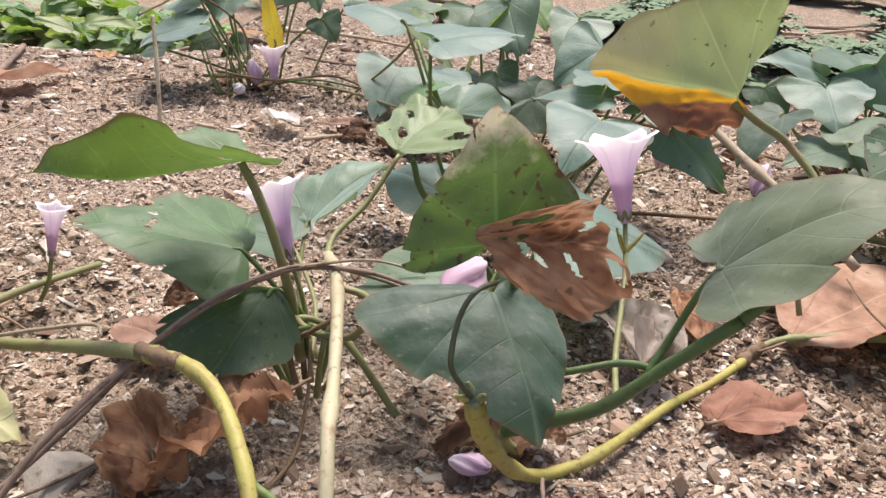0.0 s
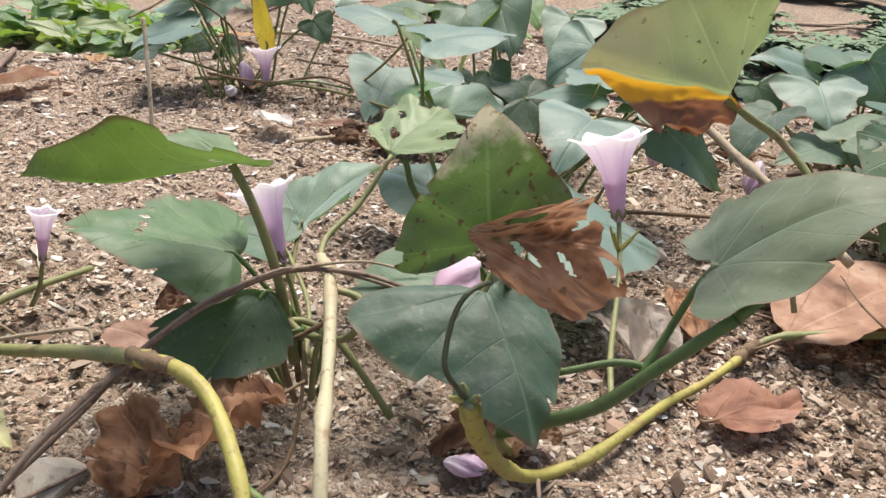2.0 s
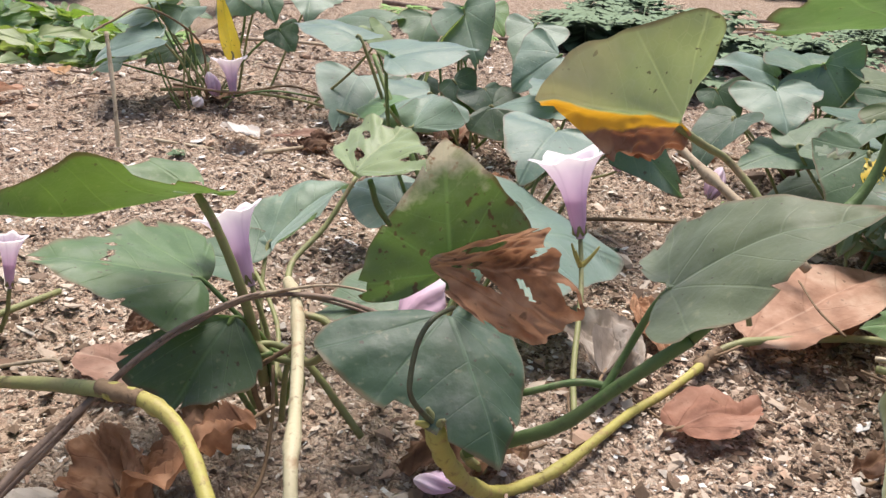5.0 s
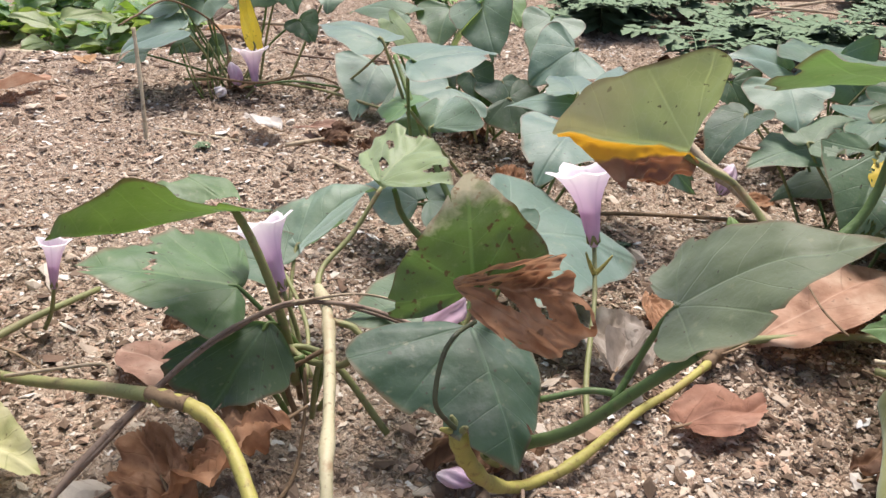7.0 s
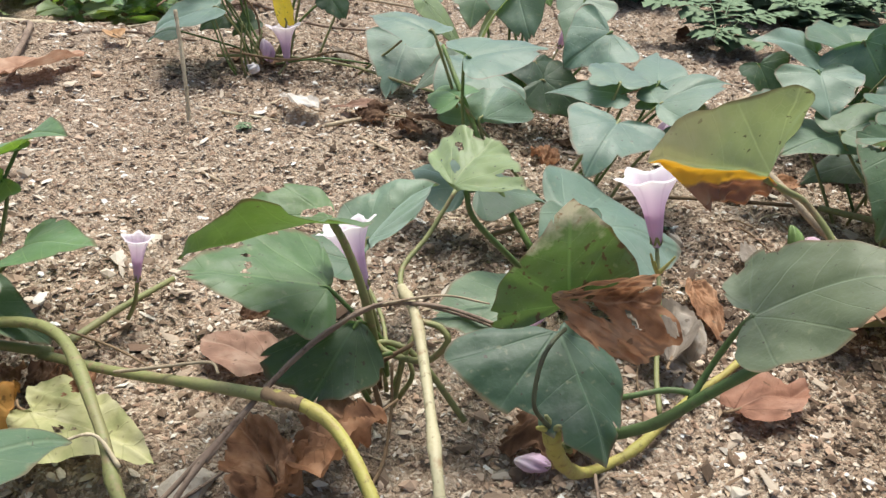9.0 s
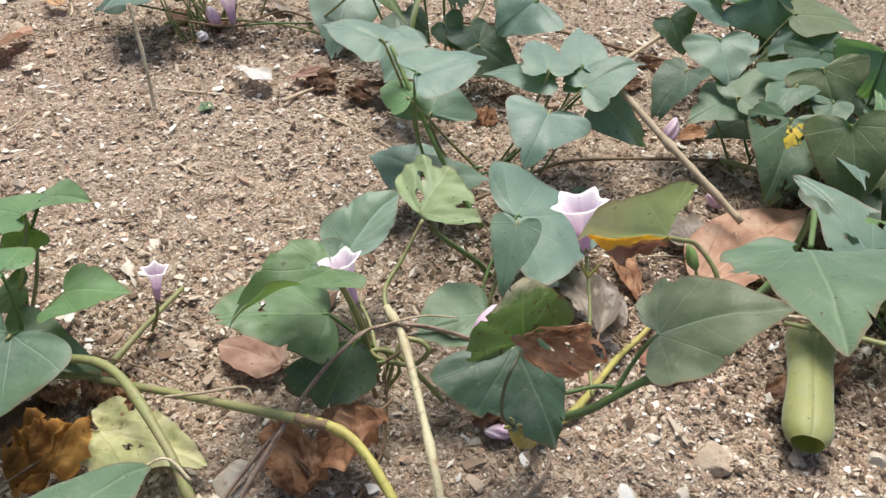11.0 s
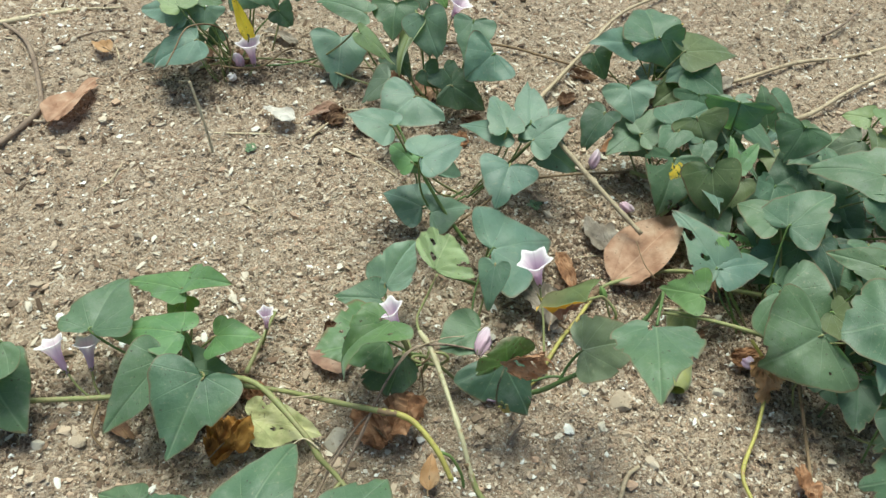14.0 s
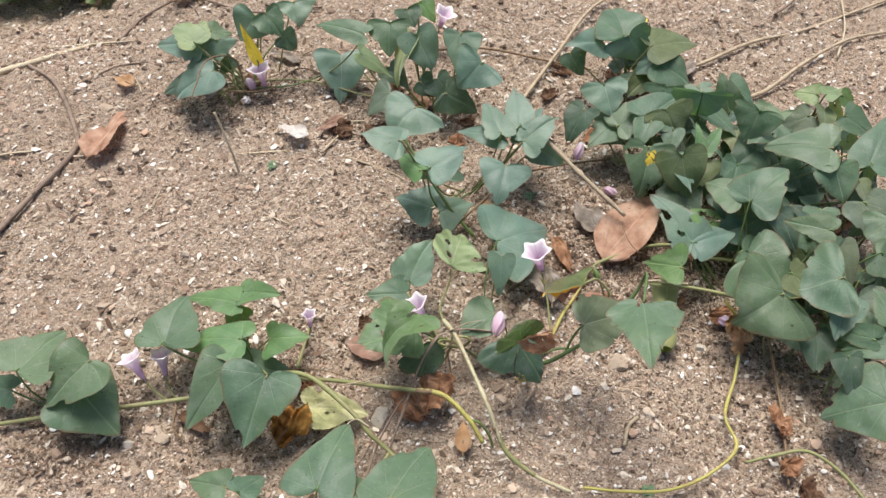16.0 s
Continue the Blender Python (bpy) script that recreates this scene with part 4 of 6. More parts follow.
leaf(vine_d, (0.130, 0.645, 0.115), (0.093, 0.590, 0.088), 0.079, -8, "teal")
folded(vine_d, "green", (0.012, 0.392, 0.090), (-0.050, 0.380, 0.086), (0.000, 0.432, 0.091), (0.002, 0.362, 0.088), root=(0.03, 0.37, 0.01))
folded(vine_d, "dark", (0.020, 0.327, 0.115), (0.039, 0.271, 0.069), (-0.042, 0.318, 0.104), (0.05, 0.33, 0.106), petiole=False, fine=True, arch=0.10, cup=-0.05, edge=0.04)
folded(vine_d, "brownhalf", (0.0155, 0.304, 0.151), (0.009, 0.303, 0.209), (-0.023, 0.303, 0.139), (0.049, 0.307, 0.165), petiole=False, wave=0.02, point=1.0, cup=0.03, fine=True)
folded(vine_d, "grey", (0.111, 0.302, 0.147), (0.170, 0.263, 0.205), (0.122, 0.345, 0.152), (0.102, 0.256, 0.143), petiole=False, point=0.2, edge=0.03, cup=0.02, arch=0.04, fine=True)
# E
folded(vine_e, "holed", (0.146, 0.243, 0.267), (0.102, 0.150, 0.296), (0.097, 0.245, 0.262), (0.180, 0.208, 0.279), fine=True, holes=-0.1, petiole=False, point=0.9, cup=0.0, arch=0.03)
rolled_leaf(vine_e, (0.316, 0.390, 0.022), (0.259, 0.288, 0.018), 0.0205, LEAF["rolled"], "rolled yellowish olive leaf lying on the soil")
leaf(vine_e, (0.321, 0.379, 0.090), (0.287, 0.422, 0.060), 0.058, -33, "bright", root=(0.36, 0.41, 0.03))
leaf(vine_e, (0.109, 0.326, 0.212), (0.041, 0.311, 0.219), 0.079, 76, "yellow", cup=0.06, petiole=False, edge=0.09, wave=0.06, lop=0.55, point=0.6, fine=True)
# F
leaf(vine_f, (0.415, 0.264, 0.130), (0.346, 0.264, 0.080), 0.132, -28, "holed", holes=-0.06)
leaf(vine_f, (0.499, 0.250, 0.150), (0.443, 0.269, 0.110), 0.118, -1, "green")
leaf(vine_f, (0.409, 0.341, 0.120), (0.451, 0.283, 0.090), 0.119, 17, "green")
leaf(vine_f, (0.460, 0.451, 0.130), (0.432, 0.504, 0.110), 0.071, -5, "green")
leaf(vine_f, (0.462, 0.429, 0.140), (0.539, 0.455, 0.160), 0.084, -6, "green")
leaf(vine_f, (0.536, 0.331, 0.150), (0.495, 0.382, 0.130), 0.041, -28, "green")
leaf(vine_f, (0.356, 0.411, 0.100), (0.327, 0.504, 0.120), 0.070, -6, "teal", holes=0.12)
leaf(vine_f, (0.496, 0.448, 0.120), (0.478, 0.486, 0.100), 0.057, -32, "olive")
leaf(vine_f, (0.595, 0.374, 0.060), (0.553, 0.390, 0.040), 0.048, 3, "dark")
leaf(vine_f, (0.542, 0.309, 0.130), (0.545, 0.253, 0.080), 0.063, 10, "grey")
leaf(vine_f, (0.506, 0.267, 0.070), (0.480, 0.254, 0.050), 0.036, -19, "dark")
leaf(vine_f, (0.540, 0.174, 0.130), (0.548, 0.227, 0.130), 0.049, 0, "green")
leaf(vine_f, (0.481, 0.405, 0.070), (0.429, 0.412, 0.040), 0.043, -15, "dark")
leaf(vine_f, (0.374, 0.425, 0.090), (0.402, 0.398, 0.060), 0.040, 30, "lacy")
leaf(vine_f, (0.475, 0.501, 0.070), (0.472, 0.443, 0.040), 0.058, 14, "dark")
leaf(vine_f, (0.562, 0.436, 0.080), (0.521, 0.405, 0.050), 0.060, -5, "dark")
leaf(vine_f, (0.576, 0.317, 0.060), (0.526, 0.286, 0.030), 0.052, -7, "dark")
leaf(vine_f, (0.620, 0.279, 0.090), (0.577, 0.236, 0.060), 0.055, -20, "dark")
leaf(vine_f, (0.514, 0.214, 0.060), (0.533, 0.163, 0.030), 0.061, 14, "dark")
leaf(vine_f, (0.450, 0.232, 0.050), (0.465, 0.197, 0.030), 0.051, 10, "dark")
leaf(vine_f, (0.357, 0.408, 0.100), (0.437, 0.409, 0.090), 0.060, 12, "teal")
leaf(vine_f, (0.398, 0.447, 0.080), (0.468, 0.466, 0.060), 0.055, 6, "lacy")
leaf(vine_f, (0.485, 0.419, 0.100), (0.455, 0.426, 0.060), 0.051, -33, "green")
leaf(vine_f, (0.531, 0.328, 0.110), (0.603, 0.300, 0.070), 0.069, 26, "green")
leaf(vine_f, (0.511, 0.363, 0.090), (0.551, 0.297, 0.050), 0.066, 21, "green")
leaf(vine_f, (0.501, 0.159, 0.120), (0.466, 0.223, 0.080), 0.034, -42, "green")
leaf(vine_f, (0.512, 0.145, 0.120), (0.465, 0.171, 0.080), 0.034, -14, "green")
leaf(vine_f, (0.471, 0.075, 0.100), (0.407, 0.101, 0.040), 0.105, -12, "green")
leaf(vine_f, (0.519, 0.150, 0.060), (0.447, 0.142, 0.030), 0.046, -10, "dark")
leaf(vine_f, (0.599, 0.278, 0.130), (0.632, 0.240, 0.090), 0.071, 20, "green")
# G
leaf(vine_g, (0.376, 0.601, 0.120), (0.344, 0.555, 0.050), 0.082, -9, "holed", holes=0.03)
leaf(vine_g, (0.378, 0.591, 0.090), (0.351, 0.555, 0.050), 0.054, 1, "olive", holes=0.1)
leaf(vine_g, (0.373, 0.593, 0.115), (0.370, 0.572, 0.090), 0.019, 25, "gold", holes=0.3, cup=0.0)
leaf(vine_g, (0.406, 0.552, 0.140), (0.410, 0.510, 0.070), 0.074, 25, "olive")
leaf(vine_g, (0.426, 0.648, 0.150), (0.442, 0.613, 0.100), 0.077, 39, "olive")
leaf(vine_g, (0.377, 0.708, 0.088), (0.299, 0.670, 0.077), 0.073, -8, "green")
leaf(vine_g, (0.363, 0.682, 0.101), (0.446, 0.696, 0.111), 0.066, 6, "green")
leaf(vine_g, (0.363, 0.756, 0.134), (0.359, 0.706, 0.101), 0.077, 9, "teal")
leaf(vine_g, (0.317, 0.730, 0.110), (0.276, 0.702, 0.060), 0.055, 6, "dark")
leaf(vine_g, (0.494, 0.652, 0.165), (0.489, 0.652, 0.110), 0.095, -64, "teal")
leaf(vine_g, (0.461, 0.708, 0.140), (0.451, 0.691, 0.100), 0.065, -7, "green")
leaf(vine_g, (0.569, 0.655, 0.100), (0.563, 0.701, 0.150), 0.052, -26, "green")
leaf(vine_g, (0.559, 0.576, 0.170), (0.534, 0.561, 0.120), 0.077, -20, "green")
leaf(vine_g, (0.630, 0.473, 0.160), (0.552, 0.530, 0.130), 0.086, -8, "green")
leaf(vine_g, (0.620, 0.438, 0.150), (0.620, 0.393, 0.110), 0.068, 11, "green")
leaf(vine_g, (0.449, 0.561, 0.130), (0.460, 0.606, 0.150), 0.018, -2, "bright")
leaf(vine_g, (0.463, 0.563, 0.120), (0.506, 0.592, 0.140), 0.024, 1, "bright")
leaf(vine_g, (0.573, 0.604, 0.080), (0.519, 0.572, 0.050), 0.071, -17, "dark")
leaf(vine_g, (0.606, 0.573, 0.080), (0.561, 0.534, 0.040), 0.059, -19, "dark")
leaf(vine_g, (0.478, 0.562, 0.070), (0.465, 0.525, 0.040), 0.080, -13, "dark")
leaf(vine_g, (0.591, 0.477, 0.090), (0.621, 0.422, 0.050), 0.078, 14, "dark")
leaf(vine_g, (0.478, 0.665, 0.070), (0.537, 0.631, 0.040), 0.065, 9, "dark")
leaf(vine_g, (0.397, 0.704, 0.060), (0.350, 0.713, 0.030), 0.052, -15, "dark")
leaf(vine_g, (0.689, 0.435, 0.140), (0.774, 0.510, 0.150), 0.061, 0, "green")
leaf(vine_g, (0.637, 0.372, 0.130), (0.652, 0.293, 0.080), 0.091, 1, "grey")
leaf(vine_g, (0.726, 0.471, 0.130), (0.693, 0.421, 0.090), 0.049, -8, "pale")
leaf(vine_g, (0.697, 0.436, 0.080), (0.730, 0.398, 0.050), 0.072, 13, "dark")
leaf(vine_g, (0.406, 0.662, 0.130), (0.524, 0.714, 0.110), 0.083, 5, "green")
# K
leaf(vine_k, (0.713, 0.613, 0.130), (0.693, 0.648, 0.110), 0.040, -30, "pale")
leaf(vine_k, (0.719, 0.600, 0.140), (0.765, 0.608, 0.130), 0.031, 10, "pale")
leaf(vine_k, (0.754, 0.596, 0.130), (0.786, 0.585, 0.100), 0.029, 51, "bright")
leaf(vine_k, (0.738, 0.588, 0.120), (0.761, 0.568, 0.070), 0.019, 64, "pale")
leaf(vine_k, (0.688, 0.588, 0.110), (0.640, 0.602, 0.070), 0.047, -27, "grey")
leaf(vine_k, (0.673, 0.601, 0.070), (0.662, 0.619, 0.040), 0.033, -56, "dark")
leaf(vine_k, (0.723, 0.548, 0.090), (0.669, 0.595, 0.060), 0.038, -22, "pale")
leaf(vine_k, (0.752, 0.567, 0.060), (0.778, 0.540, 0.030), 0.058, 18, "dark")
leaf(vine_k, (0.734, 0.526, 0.090), (0.761, 0.485, 0.050), 0.031, 25, "pale")
# L
leaf(vine_l, (0.421, 0.879, 0.120), (0.345, 0.881, 0.132), 0.059, -22, "teal")
leaf(vine_l, (0.463, 0.875, 0.130), (0.476, 0.956, 0.130), 0.096, 0, "green")
leaf(vine_l, (0.488, 0.880, 0.120), (0.536, 0.915, 0.120), 0.037, 0, "gold")
leaf(vine_l, (0.462, 0.859, 0.140), (0.494, 0.832, 0.090), 0.082, 65, "teal")
leaf(vine_l, (0.496, 0.829, 0.130), (0.611, 0.835, 0.100), 0.075, 16, "olive")
leaf(vine_l, (0.494, 0.855, 0.080), (0.473, 0.864, 0.050), 0.033, -45, "dark")
leaf(vine_l, (0.501, 0.811, 0.110), (0.467, 0.816, 0.080), 0.056, -22, "teal")
leaf(vine_l, (0.501, 0.801, 0.110), (0.560, 0.756, 0.070), 0.077, 17, "green")
leaf(vine_l, (0.363, 0.890, 0.100), (0.381, 0.864, 0.060), 0.055, 30, "dark")
leaf(vine_l, (0.509, 0.829, 0.060), (0.585, 0.840, 0.030), 0.075, 10, "dark")
# H
leaf(vine_h, (-0.034, 0.707, 0.170), (-0.092, 0.741, 0.173), 0.060, -4, "teal")
leaf(vine_h, (0.013, 0.671, 0.105), (0.032, 0.702, 0.124), 0.091, -21, "teal")
leaf(vine_h, (-0.007, 0.634, 0.170), (0.065, 0.654, 0.172), 0.066, 9, "teal")
leaf(vine_h, (-0.008, 0.680, 0.120), (-0.029, 0.742, 0.100), 0.040, -21, "bright")
leaf(vine_h, (0.002, 0.662, 0.040), (-0.046, 0.705, 0.035), 0.070, -18, "teal")
leaf(vine_h, (0.013, 0.638, 0.050), (0.076, 0.651, 0.030), 0.061, 19, "teal")
leaf(vine_h, (0.149, 0.706, 0.120), (0.089, 0.763, 0.100), 0.041, -22, "teal")
leaf(vine_h, (0.144, 0.708, 0.130), (0.148, 0.800, 0.120), 0.050, -0, "teal")
leaf(vine_h, (0.184, 0.716, 0.130), (0.210, 0.806, 0.130), 0.056, 0, "teal")
leaf(vine_h, (0.180, 0.687, 0.120), (0.256, 0.706, 0.135), 0.061, 7, "teal")
leaf(vine_h, (0.203, 0.681, 0.100), (0.259, 0.671, 0.050), 0.049, 64, "teal")
leaf(vine_h, (0.182, 0.695, 0.110), (0.243, 0.752, 0.120), 0.042, -3, "teal")
# I
leaf(vine_i, (-0.044, 1.084, 0.052), (-0.069, 1.009, 0.003), 0.098, -6, "teal", cup=0.05)
leaf(vine_i, (0.038, 0.856, 0.090), (-0.019, 0.823, 0.060), 0.110, -9, "teal")
leaf(vine_i, (0.072, 0.990, 0.135), (0.035, 0.955, 0.045), 0.075, 45, "pale")
leaf(vine_i, (-0.024, 0.983, 0.130), (0.032, 0.975, 0.060), 0.034, 33, "pale")
leaf(vine_i, (0.079, 0.966, 0.160), (0.098, 0.918, 0.100), 0.067, 42, "teal")
leaf(vine_i, (0.160, 0.952, 0.150), (0.136, 0.905, 0.100), 0.066, -9, "teal")
leaf(vine_i, (0.177, 0.887, 0.130), (0.131, 0.879, 0.090), 0.091, -31, "teal")
leaf(vine_i, (0.112, 0.894, 0.070), (0.165, 0.864, 0.030), 0.064, 42, "dark")
leaf(vine_i, (0.048, 1.039, 0.140), (0.031, 0.995, 0.100), 0.076, 7, "green")
leaf(vine_i, (0.087, 1.055, 0.150), (0.092, 1.019, 0.130), 0.051, -9, "dark")
leaf(vine_i, (0.120, 1.068, 0.150), (0.139, 1.039, 0.120), 0.043, 21, "bright")
leaf(vine_i, (0.008, 0.918, 0.080), (-0.039, 0.914, 0.040), 0.063, -9, "grey")
leaf(vine_i, (0.070, 0.918, 0.090), (0.095, 0.911, 0.050), 0.043, 46, "dark")
leaf(vine_i, (0.106, 0.926, 0.080), (0.125, 0.899, 0.040), 0.062, 2, "dark")
leaf(vine_i, (0.032, 0.998, 0.070), (0.058, 0.956, 0.040), 0.053, 7, "dark")
# J
leaf(vine_j, (-0.306, 1.133, 0.110), (-0.383, 1.198, 0.080), 0.072, -27, "teal")
leaf(vine_j, (-0.312, 1.117, 0.130), (-0.341, 1.186, 0.130), 0.058, 0, "pale")
leaf(vine_j, (-0.304, 1.132, 0.130), (-0.282, 1.176, 0.130), 0.043, 0, "pale")
leaf(vine_j, (-0.295, 1.076, 0.090), (-0.374, 1.062, 0.050), 0.086, -12, "teal")
leaf(vine_j, (-0.271, 1.121, 0.120), (-0.278, 1.099, 0.090), 0.070, 6, "teal")
leaf(vine_j, (-0.296, 1.144, 0.060), (-0.330, 1.137, 0.040), 0.047, -25, "dark")
leaf(vine_j, (-0.253, 1.134, 0.060), (-0.282, 1.121, 0.040), 0.035, -31, "dark")
leaf(vine_j, (-0.193, 1.129, 0.150), (-0.229, 1.120, 0.110), 0.073, -44, "teal")
leaf(vine_j, (-0.171, 1.131, 0.150), (-0.150, 1.104, 0.110), 0.060, 17, "green")
leaf(vine_j, (-0.111, 1.161, 0.140), (-0.112, 1.124, 0.110), 0.072, -7, "teal")
leaf(vine_j, (-0.149, 1.117, 0.100), (-0.128, 1.105, 0.070), 0.044, 40, "dark")
leaf(vine_j, (-0.008, 1.040, 0.130), (-0.082, 1.117, 0.110), 0.043, -21, "green")
leaf(vine_j, (-0.276, 1.153, 0.120), (-0.241, 1.156, 0.100), 0.043, 13, "green")
leaf(vine_j, (-0.349, 1.101, 0.050), (-0.396, 1.114, 0.030), 0.052, -17, "dark")

# low leaves filling the dense clumps, most of them in the shade-darkened colour
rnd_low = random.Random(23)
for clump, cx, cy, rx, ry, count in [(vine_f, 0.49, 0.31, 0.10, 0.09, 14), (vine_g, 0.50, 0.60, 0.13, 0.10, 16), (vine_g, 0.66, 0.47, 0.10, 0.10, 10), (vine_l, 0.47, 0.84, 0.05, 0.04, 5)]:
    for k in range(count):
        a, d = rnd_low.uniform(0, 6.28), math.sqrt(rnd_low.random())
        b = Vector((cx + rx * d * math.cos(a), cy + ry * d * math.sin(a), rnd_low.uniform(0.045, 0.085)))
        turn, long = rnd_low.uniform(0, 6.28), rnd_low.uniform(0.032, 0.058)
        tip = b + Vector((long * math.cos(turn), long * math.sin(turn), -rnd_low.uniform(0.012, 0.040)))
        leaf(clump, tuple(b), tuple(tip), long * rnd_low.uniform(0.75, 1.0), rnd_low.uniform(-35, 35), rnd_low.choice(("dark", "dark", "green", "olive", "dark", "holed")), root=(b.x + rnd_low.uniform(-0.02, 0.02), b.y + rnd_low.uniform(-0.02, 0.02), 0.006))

# the upper leaves of the dense clumps, spread over their whole plan
rnd_top = random.Random(41)
PLAN = [(0.40, 0.73), (0.62, 0.71), (0.75, 0.59), (0.75, 0.45), (0.62, 0.24), (0.53, 0.12), (0.45, 0.15), (0.43, 0.33), (0.44, 0.45), (0.38, 0.58)]


def inside(x, y):
    hits = 0
    for (ax, ay), (bx, by) in zip(PLAN, PLAN[1:] + PLAN[:1]):
        if (ay > y) != (by > y) and x < ax + (y - ay) / (by - ay) * (bx - ax):
            hits += 1
    return hits % 2 == 1


taken = []
while len(taken) < 52:
    x, y = rnd_top.uniform(0.36, 0.76), rnd_top.uniform(0.12, 0.74)
    if inside(x, y) and all((x - p) ** 2 + (y - q) ** 2 > 0.040 ** 2 for p, q in taken):
        taken.append((x, y))
        b = Vector((x, y, rnd_top.uniform(0.075, 0.135)))
        turn, long = rnd_top.gauss(-1.7, 1.1), rnd_top.uniform(0.045, 0.075)
        tip = b + Vector((long * math.cos(turn), long * math.sin(turn), -rnd_top.uniform(0.005, 0.045)))
        leaf(vine_f if y < 0.42 else vine_g, tuple(b), tuple(tip), long * rnd_top.uniform(0.75, 1.05), rnd_top.uniform(-30, 30), rnd_top.choice(("green", "green", "teal", "dark", "holed", "olive")), root=(b.x + rnd_top.uniform(-0.03, 0.03), b.y + rnd_top.uniform(-0.02, 0.03), 0.006))

part("leaf", blade(RAGGED, (0.007, 0.302, 0.152), (0.061, 0.298, 0.153), 0.056, 72, vine_d.location, 911, arch=-0.06, cup=0.14, wave=0.05, crumple=0.075, holes=0.05, edge=0.20, fine=True, sides=((0.02, 0.304, 0.164), (0.034, 0.292, 0.126)), mids=((0.046, 0.299, 0.168), (0.054, 0.293, 0.129))), DRY_TORN, vine_d, "torn brown dead leaf with holes")

# runners and stems
stem(vine_d, [(-0.063, 0.407, 0.090), (-0.056, 0.380, 0.091), (-0.052, 0.346, 0.086), (-0.049, 0.300, 0.080), (-0.047, 0.258, 0.074), (-0.039, 0.206, 0.032), (-0.01, 0.165, 0.016), (0.03, 0.128, 0.010)], 0.0033, 0.0029, STEM_PALE, "pale straw-coloured thick stem", (0.07, 0.22, 0.5))
stem(vine_d, [(-0.063, 0.400, 0.088), (-0.062, 0.425, 0.094), (-0.045, 0.445, 0.108), (-0.028, 0.459, 0.134)], 0.0020, 0.0014, STEM_OLIVE, "thin brownish leaf stalk")
stem(vine_d, [(-0.300, 0.425, 0.020), (-0.24, 0.395, 0.030), (-0.178, 0.345, 0.062), (-0.132, 0.311, 0.082)], 0.0032, 0.0036, STEM_OLIVE, "olive green runner")
stem(vine_d, [(-0.132, 0.311, 0.082), (-0.112, 0.301, 0.083), (-0.095, 0.285, 0.079), (-0.078, 0.252, 0.068), (-0.068, 0.222, 0.048)], 0.0038, 0.0032, STEM_YELLOW, "bright yellow peeling stem", (0.03, 0.3))
stem(vine_d, [(-0.02, 0.372, 0.012), (-0.05, 0.385, 0.05), (-0.068, 0.392, 0.058), (-0.082, 0.388, 0.060), (-0.088, 0.376, 0.066)], 0.0022, 0.0018, STEM_OLIVE, "olive looping stalk")
stem(vine_d, [(-0.088, 0.395, 0.070), (-0.072, 0.386, 0.056), (-0.048, 0.372, 0.060), (-0.036, 0.366, 0.078), (-0.040, 0.370, 0.086), (-0.052, 0.374, 0.088)], 0.0022, 0.0020, STEM_OLIVE, "olive looping stalk")
stem(vine_d, [(-0.076, 0.396, 0.03), (-0.079, 0.392, 0.060), (-0.087, 0.388, 0.100), (-0.097, 0.388, 0.130), (-0.106, 0.391, 0.146)], 0.0031, 0.0023, STEM_OLIVE, "olive leaf stalk")
stem(vine_d, [(0.030, 0.312, 0.050), (0.050, 0.304, 0.063), (0.071, 0.298, 0.077), (0.093, 0.292, 0.103), (0.116, 0.285, 0.130)], 0.0036, 0.0028, STEM_DEEP, "deep green arching stalk")
stem(vine_d, [(0.086, 0.296, 0.095), (0.096, 0.303, 0.112), (0.104, 0.303, 0.134), (0.110, 0.302, 0.1455)], 0.0019, 0.0015, STEM_DEEP)
stem(vine_d, [(0.092, 0.298, 0.097), (0.075, 0.303, 0.096), (0.050, 0.308, 0.086), (0.040, 0.324, 0.078)], 0.0018, 0.0015, STEM_DEEP)
stem(vine_d, [(0.012, 0.284, 0.085), (0.001, 0.28, 0.101), (0.0, 0.284, 0.111), (0.003, 0.291, 0.123), (0.009, 0.299, 0.129), (0.019, 0.315, 0.126)], 0.0013, 0.0011, STEM_DARK, "thin dark leaf stalk")
stem(vine_d, [(0.030, 0.310, 0.05), (0.035, 0.330, 0.03), (0.045, 0.345, 0.012)], 0.0030, 0.0026, STEM_OLIVE)
stem(vine_d, [(0.036, 0.352, 0.01), (0.037, 0.347, 0.06), (0.031, 0.337, 0.112), (0.019, 0.318, 0.136), (0.0155, 0.306, 0.150)], 0.0020, 0.0014, STEM_OLIVE)
for k, (dx, dy, dz) in enumerate(((-0.004, 0.002, 0.010), (-0.009, -0.003, 0.006), (0.003, -0.004, 0.008), (-0.006, 0.004, 0.002), (0.006, 0.003, 0.005))):
    stem(vine_e, [(0.012, 0.284, 0.083), (0.012 + 0.6 * dx, 0.284 + 0.6 * dy, 0.083 + 0.7 * dz), (0.012 + dx, 0.284 + dy, 0.083 + dz)], 0.0024, 0.0009, STEM_YELLOW if k % 2 else STEM_OLIVE, "ragged broken end of a runner")
stem(vine_e, [(0.011, 0.284, 0.085), (0.017, 0.288, 0.066), (0.029, 0.300, 0.042), (0.046, 0.322, 0.017), (0.065, 0.339, 0.006), (0.091, 0.356, 0.006), (0.142, 0.405, 0.006), (0.175, 0.430, 0.007), (0.215, 0.466, 0.009)], 0.0040, 0.0026, STEM_YELLOW, "yellow-green runner on the soil", (0.04, 0.12, 0.2, 0.3, 0.62, 0.97))
